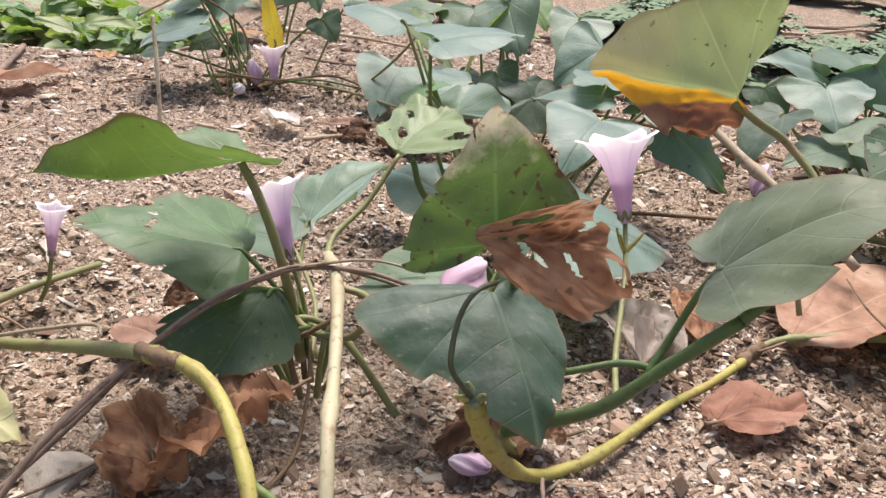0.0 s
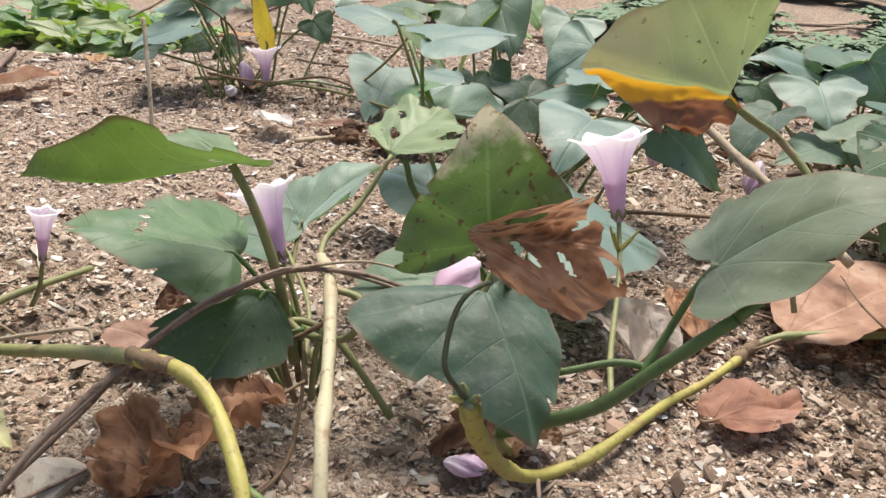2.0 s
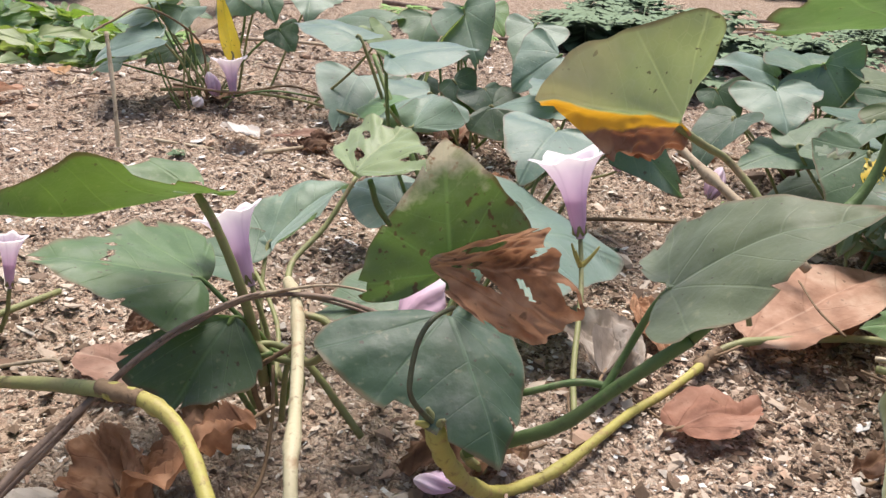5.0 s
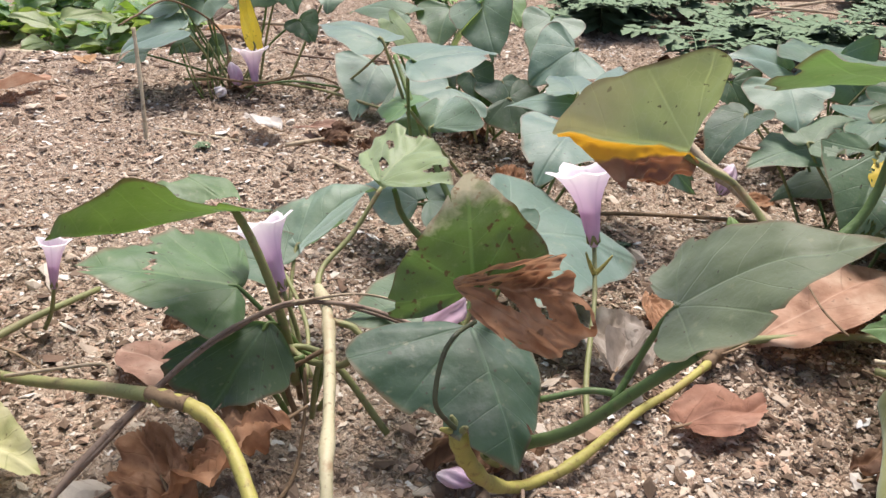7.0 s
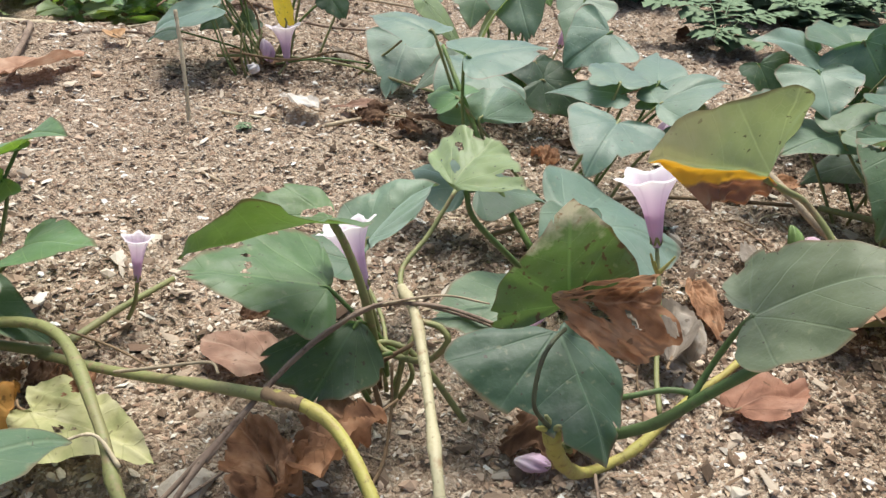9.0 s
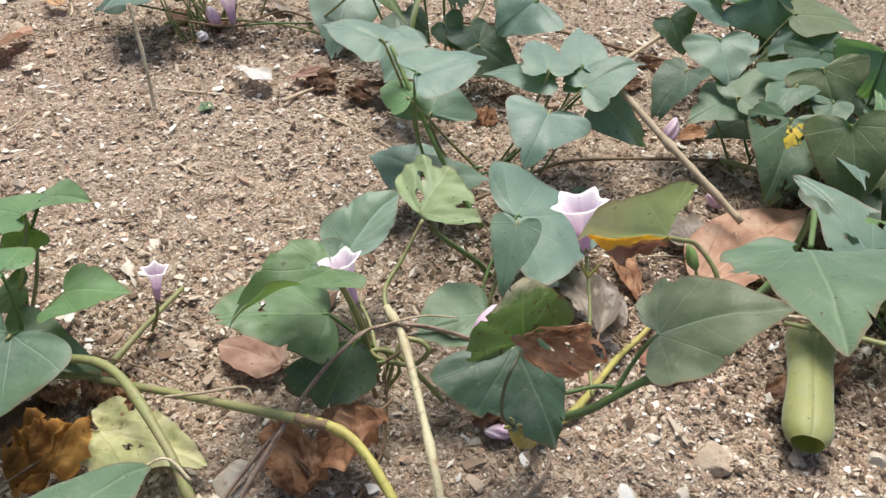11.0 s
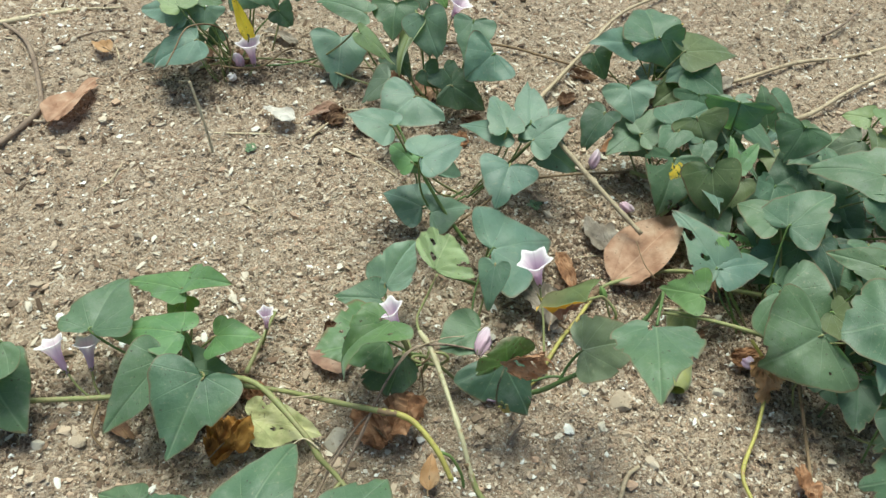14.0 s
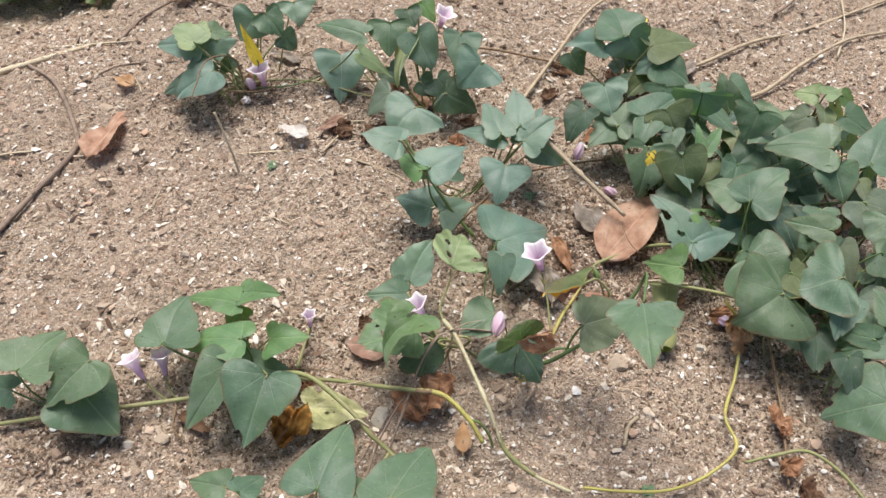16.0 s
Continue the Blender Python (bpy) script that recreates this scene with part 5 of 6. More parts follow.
stem(vine_e, [(0.213, 0.464, 0.010), (0.228, 0.470, 0.017), (0.248, 0.472, 0.021), (0.290, 0.473, 0.023), (0.335, 0.471, 0.024), (0.40, 0.448, 0.022), (0.44, 0.40, 0.02)], 0.0026, 0.0028, STEM_OLIVE, "pale green runner crossing a dead leaf", (0.3, 0.7))
part("collar", tube([(0.205, 0.458, 0.007), (0.213, 0.464, 0.011), (0.222, 0.468, 0.016)], 0.0044, 0.0040, 9, vine_e.location, 4, 0.22, seed=63), STEM_BROWN, vine_e, "dry brown sheath round a joint")
stem(vine_e, [(0.109, 0.328, 0.209), (0.126, 0.336, 0.199), (0.143, 0.340, 0.189), (0.155, 0.324, 0.172), (0.146, 0.320, 0.152), (0.128, 0.310, 0.136), (0.110, 0.300, 0.130)], 0.0017, 0.0020, STEM_OLIVE)
stem(vine_e, [(0.116, 0.285, 0.130), (0.150, 0.292, 0.163), (0.184, 0.304, 0.190), (0.191, 0.306, 0.222), (0.176, 0.286, 0.256), (0.148, 0.245, 0.2655)], 0.0026, 0.0017, STEM_DEEP, "green stalk rising to the topmost leaf", (0.35,))
stem(vine_f, [(0.378, 0.320, 0.050), (0.386, 0.278, 0.03), (0.345, 0.215, 0.012), (0.295, 0.161, 0.010), (0.283, 0.110, 0.012), (0.225, 0.088, 0.010), (0.161, 0.086, 0.010), (0.10, 0.105, 0.010), (0.048, 0.129, 0.010)], 0.0025, 0.0023, STEM_YELLOW, "yellow-green runner on the soil", (0.1, 0.35, 0.5))
stem(vine_f, [(0.283, 0.086, 0.012), (0.325, 0.080, 0.018), (0.371, 0.069, 0.022), (0.40, 0.03, 0.016), (0.413, -0.02, 0.010)], 0.0022, 0.0028, STEM_OLIVE, "", (0.3,))
stem(vine_f, [(0.415, 0.264, 0.05), (0.40, 0.19, 0.012), (0.373, 0.129, 0.010), (0.325, 0.038, 0.008)], 0.0026, 0.0020, STEM_BROWN, "dry brown runner")
stem(vine_f, [(0.276, 0.385, 0.055), (0.329, 0.361, 0.055), (0.378, 0.325, 0.060), (0.43, 0.29, 0.05)], 0.0024, 0.0034, STEM_OLIVE)
stem(vine_f, [(0.40, 0.425, 0.02), (0.45, 0.38, 0.04), (0.50, 0.30, 0.05), (0.53, 0.20, 0.03)], 0.0034, 0.0030, STEM_OLIVE)
stem(vine_b, [(-0.60, 0.47, 0.02), (-0.53, 0.452, 0.028), (-0.44, 0.435, 0.030), (-0.36, 0.43, 0.028), (-0.292, 0.425, 0.022)], 0.0034, 0.0036, STEM_OLIVE, "olive green runner", (0.5, 0.8))
stem(vine_b, [(-0.40, 0.42, 0.035), (-0.33, 0.425, 0.045), (-0.275, 0.40, 0.055), (-0.229, 0.325, 0.049), (-0.213, 0.292, 0.034), (-0.193, 0.264, 0.018), (-0.159, 0.188, 0.012), (-0.12, 0.12, 0.010)], 0.0038, 0.0030, STEM_OLIVE, "thick olive runner", (0.35, 0.55))
stem(vine_b, [(-0.288, 0.44, 0.018), (-0.265, 0.482, 0.018), (-0.238, 0.535, 0.012)], 0.0030, 0.0022, STEM_OLIVE, "broken dry stub", (0.05,))
stem(vine_b, [(-0.47, 0.43, 0.03), (-0.48, 0.40, 0.02), (-0.47, 0.38, 0.006)], 0.0020, 0.0014, STEM_BROWN)
stem(vine_c, [(-0.193, 0.264, 0.018), (-0.23, 0.235, 0.02), (-0.30, 0.20, 0.016), (-0.40, 0.22, 0.012)], 0.0028, 0.0022, STEM_OLIVE)
stem(vine_a, [(-0.75, 0.50, 0.012), (-0.68, 0.485, 0.018), (-0.60, 0.47, 0.022)], 0.0034, 0.0034, STEM_OLIVE)
stem(vine_h, [(0.06, 0.60, 0.008), (0.03, 0.64, 0.05), (-0.005, 0.69, 0.12), (-0.021, 0.735, 0.150)], 0.0032, 0.0020, STEM_GREEN, "upright bright green shoot")
stem(vine_h, [(0.05, 0.52, 0.012), (0.03, 0.50, 0.05), (-0.01, 0.48, 0.10), (-0.020, 0.470, 0.128)], 0.0030, 0.0018, STEM_DEEP)
stem(vine_h, [(0.02, 0.62, 0.01), (0.09, 0.66, 0.012), (0.17, 0.70, 0.014), (0.25, 0.70, 0.016), (0.36, 0.68, 0.02)], 0.0020, 0.0020, STEM_BROWN)
stem(vine_j, [(-0.30, 1.09, 0.02), (-0.22, 1.10, 0.02), (-0.12, 1.07, 0.02), (-0.03, 1.0, 0.018), (0.05, 0.94, 0.02)], 0.0020, 0.0018, STEM_OLIVE)
stem(vine_j, [(-0.28, 1.08, 0.03), (-0.20, 1.06, 0.028), (-0.13, 1.10, 0.03), (-0.06, 1.05, 0.022), (0.02, 1.02, 0.02)], 0.0017, 0.0014, STEM_BROWN)
stem(vine_j, [(-0.22, 1.09, 0.012), (-0.15, 1.05, 0.035), (-0.08, 1.08, 0.02), (-0.03, 1.12, 0.012)], 0.0015, 0.0012, STEM_DEEP)
stem(vine_j, [(-0.24, 1.09, 0.01), (-0.25, 1.11, 0.08), (-0.30, 1.06, 0.128), (-0.33, 1.01, 0.118), (-0.345, 0.985, 0.11)], 0.0016, 0.0012, STEM_BROWN, "thin brown arching stalk")
stem(vine_g, [(0.36, 0.68, 0.02), (0.42, 0.62, 0.03), (0.50, 0.55, 0.04), (0.58, 0.48, 0.03)], 0.0034, 0.0034, STEM_OLIVE)
for k in range(5):
    a = 1.26 * k
    stem(vine_j, [(-0.262 + 0.012 * math.cos(a), 1.075 + 0.010 * math.sin(a), 0.0), (-0.268 + 0.02 * math.cos(a), 1.07 + 0.014 * math.sin(a), 0.03), (-0.27 + 0.035 * math.cos(a), 1.08 + 0.02 * math.sin(a), 0.06 + 0.004 * k)], 0.0016, 0.0009, STEM_GREEN if k % 2 else STEM_OLIVE)

part("collar", tube([(-0.136, 0.3135, 0.0822), (-0.131, 0.310, 0.0830), (-0.121, 0.305, 0.0835), (-0.116, 0.303, 0.0834)], 0.0040, 0.0038, 9, vine_d.location, 4, 0.16, seed=61), STEM_BROWN, vine_d, "brown peeling collar on a runner")
part("collar", tube([(-0.0465, 0.236, 0.056), (-0.0445, 0.230, 0.051)], 0.0039, 0.0037, 9, vine_d.location, 3, 0.1, seed=62), STEM_BROWN, vine_d, "brown ring round a pale stem")
stem(vine_d, [(-0.0445, 0.230, 0.050), (-0.039, 0.206, 0.0325), (-0.025, 0.184, 0.022), (-0.01, 0.165, 0.0165)], 0.0036, 0.0034, STEM_OLIVE, "pale green lower stem")
stem(vine_d, [(-0.090, 0.276, 0.074), (-0.078, 0.258, 0.060), (-0.062, 0.250, 0.050), (-0.052, 0.236, 0.030), (-0.05, 0.225, 0.012)], 0.0022, 0.0018, STEM_GREEN, "short bright green shoot")
for k in range(7):
    a = 0.9 * k
    stem(vine_d, [(-0.072 + 0.010 * math.cos(a), 0.394 + 0.010 * math.sin(a), 0.012), (-0.074 + 0.02 * math.cos(a), 0.392 + 0.016 * math.sin(a), 0.034 + 0.003 * k), (-0.070 + 0.018 * math.cos(a + 1.2), 0.388 + 0.014 * math.sin(a + 1.2), 0.052 + 0.003 * k)], 0.0019, 0.0014, (STEM_OLIVE, STEM_GREEN, STEM_BROWN)[k % 3])

# flowers
main_flower = flower(vine_d, (0.102, 0.425, 0.114), (0.092, 0.436, 0.160), 0.0190, stalk=[(0.082, 0.318, 0.066), (0.086, 0.345, 0.076), (0.096, 0.385, 0.094), (0.101, 0.412, 0.104)])
for turn in (0.3, 2.2, 4.1):
    part("bract", tube([(0.1005, 0.410, 0.103), (0.1005 + 0.005 * math.cos(turn), 0.410 + 0.004 * math.sin(turn), 0.108), (0.1005 + 0.010 * math.cos(turn), 0.410 + 0.006 * math.sin(turn), 0.115)], 0.0018, 0.0006, 6, vine_d.location), STEM_YELLOW, main_flower)
flower(vine_d, (-0.085, 0.420, 0.080), (-0.099, 0.432, 0.120), 0.0165, stalk=[(-0.07, 0.40, 0.012), (-0.076, 0.415, 0.050)])
flower(vine_b, (-0.252, 0.492, 0.036), (-0.249, 0.496, 0.071), 0.0115, 0.75, stalk=[(-0.262, 0.49, 0.004), (-0.256, 0.492, 0.018)], label="small wilting lilac flower")
flower(vine_b, (-0.506, 0.482, 0.035), (-0.516, 0.505, 0.075), 0.017, 0.9, stalk=[(-0.48, 0.45, 0.01), (-0.495, 0.465, 0.022)])
flower(vine_b, (-0.476, 0.479, 0.035), (-0.472, 0.497, 0.075), 0.016, 0.85, stalk=[(-0.47, 0.45, 0.01), (-0.476, 0.465, 0.022)])
flower(vine_j, (-0.204, 1.080, 0.016), (-0.208, 1.086, 0.066), 0.0195, stalk=[(-0.215, 1.07, 0.004), (-0.21, 1.077, 0.01)])
flower(vine_i, (0.172, 1.112, 0.045), (0.186, 1.108, 0.085), 0.020, stalk=[(0.14, 1.08, 0.006), (0.16, 1.10, 0.025)])
closed_flower(vine_d, (0.000, 0.353, 0.094), (0.020, 0.386, 0.103), 0.0092)
closed_flower(vine_j, (-0.244, 1.062, 0.020), (-0.250, 1.062, 0.006), 0.008, PETAL_WHITE, "white closed bud")
closed_flower(vine_j, (-0.226, 1.085, 0.016), (-0.236, 1.082, 0.048), 0.008, PETAL, "half-open lilac bud")
closed_flower(vine_g, (0.283, 0.672, 0.05), (0.296, 0.690, 0.075), 0.0075, None, "pale closed bud")
closed_flower(vine_g, (0.318, 0.622, 0.014), (0.338, 0.606, 0.010), 0.007)
closed_flower(vine_d, (0.030, 0.335, 0.010), (0.008, 0.340, 0.009), 0.0055, PETAL, "withered lilac flower on the soil")
closed_flower(vine_i, (0.241, 0.819, 0.024), (0.245, 0.823, 0.058), 0.0095, PETAL, "half-open lilac flower low among leaves", stalk=[(0.221, 0.839, 0.008), (0.233, 0.824, 0.018)])
closed_flower(vine_e, (0.165, 0.366, 0.142), (0.160, 0.379, 0.157), 0.0042, STEM_GREEN, "small green bud", stalk=[(0.176, 0.352, 0.10), (0.170, 0.360, 0.125)])
closed_flower(vine_f, (0.36, 0.30, 0.03), (0.37, 0.285, 0.045), 0.008, PETAL, "closed lilac bud")
folded(vine_j, "gold", (-0.207, 1.100, 0.070), (-0.222, 1.115, 0.150), (-0.221, 1.098, 0.080), (-0.196, 1.102, 0.078), cup=0.05, point=0.0)

# ---------------------------------------------------------------- dead leaves
dead_leaf((0.325, 0.520, 0.026), 0.185, 0.092, 30, DRY, "large russet dead leaf with raised veins", roll=-8, pitch=4, crumple=0.02, cup=0.10, ragged=0.02)
dead_leaf((-0.514, 1.062), 0.135, 0.080, 52, DRY, "curled pinkish brown dead leaf", lift=0.014, crumple=0.05, cup=0.12, roll=-14)
dead_leaf((0.200, 0.403), 0.066, 0.048, 20, DRY_RED, "small russet dead leaf on soil", outline=RAGGED, lift=0.010, crumple=0.05, ragged=0.15)
dead_leaf((-0.178, 0.452), 0.062, 0.050, 150, DRY_PINK, "pinkish dead leaf speckled with sand", outline=RAGGED, lift=0.008, crumple=0.05)
dead_leaf((0.106, 0.655), 0.042, 0.030, 80, DRY_TAN, "small tan dead leaf on sand", lift=0.010, pitch=25, crumple=0.02, ragged=0.1, stalk=False)
dead_leaf((-0.112, 0.316, 0.030), 0.078, 0.062, 215, DRY_RUST, "crumpled torn brown dead leaf", outline=RAGGED, crumple=0.20, ragged=0.3, roll=35, pitch=-18)
dead_leaf((-0.145, 0.335, 0.020), 0.065, 0.048, 120, DRY_RUST, "shrivelled dark brown dead leaf", outline=RAGGED, crumple=0.16, ragged=0.3, roll=-30)
dead_leaf((-0.310, 0.356, 0.024), 0.068, 0.056, 40, DRY_ORANGE, "shrivelled orange-brown dead leaf", outline=RAGGED, crumple=0.32, ragged=0.3)
dead_leaf((-0.245, 0.352, 0.016), 0.090, 0.068, -25, DRY_CREAM, "cream yellow dying leaf on the soil", outline=HEART, crumple=0.05, ragged=0.05, holes=0.02)
dead_leaf((0.126, 0.470, 0.020), 0.095, 0.050, 110, DRY_GREY, "curled torn grey dead leaf", outline=RAGGED, crumple=0.13, ragged=0.25, cup=0.3)
dead_leaf((0.142, 0.445, 0.026), 0.062, 0.028, 60, DRY_GREY, "rolled greyish dead leaf", crumple=0.05, cup=0.7, ragged=0.1)
dead_leaf((0.263, 0.572, 0.014), 0.075, 0.050, 100, DRY_GREY, "thin grey torn dead leaf", outline=RAGGED, crumple=0.12, ragged=0.25)
dead_leaf((-0.181, 0.950, 0.012), 0.070, 0.044, 130, DRY_WHITE, "bleached white crumpled dead leaf", crumple=0.12, ragged=0.3, roll=12)
dead_leaf((-0.110, 0.945, 0.008), 0.060, 0.026, 200, DRY_PINK, "brown shrivelled dead leaf", outline=RAGGED, crumple=0.10, ragged=0.25)
dead_leaf((0.370, 0.262, 0.045), 0.060, 0.050, 260, DRY_TAN, "hanging shrivelled tan leaf", outline=RAGGED, crumple=0.22, ragged=0.3, pitch=-50)
dead_leaf((0.362, 0.128, 0.014), 0.050, 0.032, 85, DRY_RUST, "shrivelled dark dead leaf on a runner", outline=RAGGED, crumple=0.24, ragged=0.3)
dead_leaf((0.345, 0.062, 0.014), 0.042, 0.030, 15, DRY_RUST, "shrivelled dark dead leaf on soil", outline=RAGGED, crumple=0.24, ragged=0.3)
dead_leaf((0.345, 0.020, 0.014), 0.045, 0.035, 60, DRY_DARK, "shrivelled dark dead leaf on soil", outline=RAGGED, crumple=0.24, ragged=0.3)
dead_leaf((0.030, 0.355, 0.012), 0.070, 0.050, 190, DRY_DARK, "rotting dark leaf under the vine", outline=RAGGED, crumple=0.2, ragged=0.3)
dead_leaf((0.300, 0.350, 0.014), 0.080, 0.045, 20, DRY_DARK, "dark dead leaf under the vine", outline=RAGGED, crumple=0.15, ragged=0.2)
dead_leaf((0.410, 0.470, 0.020), 0.110, 0.060, 60, DRY_DARK, "brown dead leaf in the shade", crumple=0.1)
dead_leaf((-0.158, 0.488, 0.012), 0.034, 0.026, 20, DRY_DARK, "small brown curled leaf", outline=RAGGED, crumple=0.2, cup=0.4)
dead_leaf((-0.085, 0.255, 0.012), 0.050, 0.026, 70, DRY_TAN, "tan dead leaf lying flat", crumple=0.04)
dead_leaf((0.085, 0.960, 0.014), 0.080, 0.050, 70, DRY, "reddish dead leaf beneath the vine", outline=RAGGED, crumple=0.15)
dead_leaf((-0.02, 0.90, 0.012), 0.070, 0.040, 150, DRY_DARK, "brown dead leaf on soil", crumple=0.12)
dead_leaf((0.62, 0.86, 0.014), 0.080, 0.045, 20, DRY_GREY, "grey curled dead leaf on soil", crumple=0.12)
dead_leaf((0.58, 0.80, 0.014), 0.070, 0.05, 170, DRY_DARK, "brown dead leaf by a twig", crumple=0.15)
dead_leaf((-0.30, 1.44, 0.012), 0.085, 0.035, 10, DRY_TAN, "flat tan dead leaf on sand", crumple=0.05)
dead_leaf((-0.47, 1.20, 0.012), 0.05, 0.035, 130, DRY_TAN, "small tan dead leaf on sand", crumple=0.05)
dead_leaf((0.45, 1.33, 0.014), 0.09, 0.05, 40, DRY_DARK, "dark dead leaf on soil", crumple=0.12)

rnd_dead = random.Random(17)
for cx, cy, sx, sy, n in ((0.48, 0.54, 0.16, 0.12, 12), (0.50, 0.28, 0.10, 0.10, 9), (0.10, 0.93, 0.09, 0.05, 6), (0.46, 0.83, 0.07, 0.05, 5), (-0.26, 1.10, 0.08, 0.05, 4), (-0.36, 0.42, 0.08, 0.07, 6)):
    for k in range(n):
        dx, dy = rnd_dead.gauss(cx, sx), rnd_dead.gauss(cy, sy)
        if dx > 0.05 and dy < 0.27:
            continue
        dead_leaf((dx, dy), rnd_dead.uniform(0.03, 0.075), rnd_dead.uniform(0.02, 0.045), rnd_dead.uniform(0, 360),
                  rnd_dead.choice((DRY_DARK, DRY_DARK, DRY_RUST, DRY_GREY)), "small shrivelled brown leaf in the shade of the vine", outline=RAGGED, lift=0.006 + 0.003 * rnd_dead.random(),
                  pitch=rnd_dead.uniform(-12, 12), roll=rnd_dead.uniform(-25, 25), crumple=rnd_dead.uniform(0.08, 0.22), ragged=0.2, stalk=False, group="shrivelled leaves under the vines")

# ---------------------------------------------------------------- stones
stone((-0.187, 0.332), (0.021, 0.015, 0.014), STONE, "pale angular pebble on soil", 3, turn=60)
stone((0.187, 0.302), (0.018, 0.016, 0.010), STONE_BROWN, "brown flat pebble on soil", 8)
stone((-0.503, 0.401), (0.015, 0.012, 0.008), STONE_BROWN, "reddish pebble on sandy soil", 12)
stone((-0.545, 0.405), (0.010, 0.009, 0.006), STONE, "small grey pebble on soil", 15)
stone((0.002, 0.340), (0.008, 0.0055, 0.004), STONE, "white chip of stone on sand", 21)
stone((0.185, 0.255), (0.012, 0.009, 0.006), STONE_BROWN, "small brown pebble on soil", 25)
stone((0.150, 0.268), (0.009, 0.008, 0.005), STONE, "small grey pebble on soil", 29)
stone((-0.52, 1.16), (0.022, 0.016, 0.008), STONE_BROWN, "flat tan stone on sand", 31)
stone((-0.56, 0.665), (0.018, 0.012, 0.005), STONE_BROWN, "flat tan stone on sand", 35)
stone((-0.315, 0.690), (0.007, 0.005, 0.004), STONE, "white chip of stone on sand", 38)
stone((0.258, 0.603), (0.009, 0.008, 0.006), STONE, "white chip of stone on sand", 41)
stone((0.145, 0.322), (0.0075, 0.006, 0.004), STONE, "white chip of stone on sand", 43)
stone((0.30, 0.33), (0.010, 0.008, 0.006), STONE, "grey pebble among dark soil", 47)
stone((0.27, 0.30), (0.008, 0.010, 0.006), STONE_BROWN, "brown pebble among dark soil", 49)
stone((0.33, 0.28), (0.012, 0.009, 0.006), STONE, "grey pebble among dark soil", 52)

# ---------------------------------------------------------------- twigs and sticks
twig([(-0.195, 0.265, 0.016), (-0.169, 0.290, 0.052), (-0.131, 0.335, 0.078), (-0.105, 0.362, 0.088), (-0.078, 0.382, 0.093), (-0.04, 0.378, 0.096), (0.0, 0.364, 0.090)], 0.0018, 0.0012, TWIG_GREY, "dry grey-brown withered stem arching over the soil", (0.2, 0.6))
twig([(-0.165, 0.292, 0.054), (-0.128, 0.338, 0.081), (-0.100, 0.364, 0.092), (-0.070, 0.382, 0.096), (-0.03, 0.376, 0.092), (0.005, 0.362, 0.086)], 0.0012, 0.0008, TWIG_GREY, "thin dry strand twisted along a stem")
twig([(-0.078, 0.380, 0.095), (-0.04, 0.384, 0.100), (-0.01, 0.385, 0.094)], 0.0010, 0.0006, WOOD_TAN, "thin dry tendril on a stem")
twig([(0.215, 0.677, 0.122), (0.245, 0.622, 0.098), (0.272, 0.575, 0.078), (0.306, 0.528, 0.050)], 0.0037, 0.0036, WOOD_TAN, "tan woody stick with swollen joints", (0.4, 0.43, 0.8), "stick")
twig([(-0.296, 0.882, -0.004), (-0.299, 0.895, 0.05), (-0.306, 0.915, 0.100), (-0.310, 0.925, 0.122)], 0.0024, 0.0022, STRAW, "upright dry straw-coloured stick in the soil", (0.98,), "stick")
twig([on_soil(-0.75, 0.86), on_soil(-0.66, 0.96, 0.008), on_soil(-0.585, 1.045, 0.010), on_soil(-0.575, 1.10, 0.008), on_soil(-0.60, 1.24, 0.008), on_soil(-0.66, 1.36, 0.006)], 0.0055, 0.0042, TWIG_GREY, "curved dark dry vine on soil")
twig([on_soil(-0.75, 1.34, 0.008), on_soil(-0.65, 1.368, 0.010), on_soil(-0.53, 1.40, 0.008)], 0.0075, 0.005, STRAW, "pale flat straw stalk", name="straw_stalk")
twig([on_soil(-0.80, 1.09), on_soil(-0.68, 1.08), on_soil(-0.59, 1.055)], 0.0022, 0.0018, STRAW, "thin pale straw on soil")
twig([on_soil(-0.55, 1.24), on_soil(-0.47, 1.27), on_soil(-0.36, 1.25)], 0.0022, 0.0015, TWIG_GREY, "thin dark twig on soil")
twig([on_soil(-0.48, 1.38), on_soil(-0.40, 1.44, 0.008), on_soil(-0.30, 1.44), on_soil(-0.18, 1.36), on_soil(-0.03, 1.32)], 0.003, 0.002, TWIG_GREY, "thin curved twig on soil")
twig([on_soil(-0.62, 1.43), on_soil(-0.52, 1.40), on_soil(-0.44, 1.35)], 0.0026, 0.002, STRAW, "pale dry stalk on soil")
twig([on_soil(0.48, 0.88, 0.01), on_soil(0.637, 0.871, 0.012), on_soil(0.80, 0.90, 0.012), on_soil(0.947, 0.914, 0.01), on_soil(1.18, 0.935, 0.01)], 0.0040, 0.003, WOOD_TAN, "long dry tan runner on soil")
twig([on_soil(0.62, 0.76, 0.01), on_soil(0.732, 0.757, 0.01), on_soil(0.86, 0.80, 0.012), on_soil(0.994, 0.838, 0.01), on_soil(1.12, 0.84, 0.01)], 0.0042, 0.003, WOOD_TAN, "long dry tan runner on soil")
twig([on_soil(0.12, 1.10, 0.01), on_soil(0.25, 1.06, 0.012), on_soil(0.36, 0.99, 0.01), on_soil(0.44, 0.93, 0.01)], 0.0028, 0.002, STEM_BROWN, "thin brown runner on soil")
twig([on_soil(0.26, 0.88, 0.01), on_soil(0.40, 1.0, 0.012), on_soil(0.52, 1.10, 0.012), on_soil(0.66, 1.16, 0.01)], 0.0036, 0.0028, WOOD_TAN, "dry tan twig on soil")
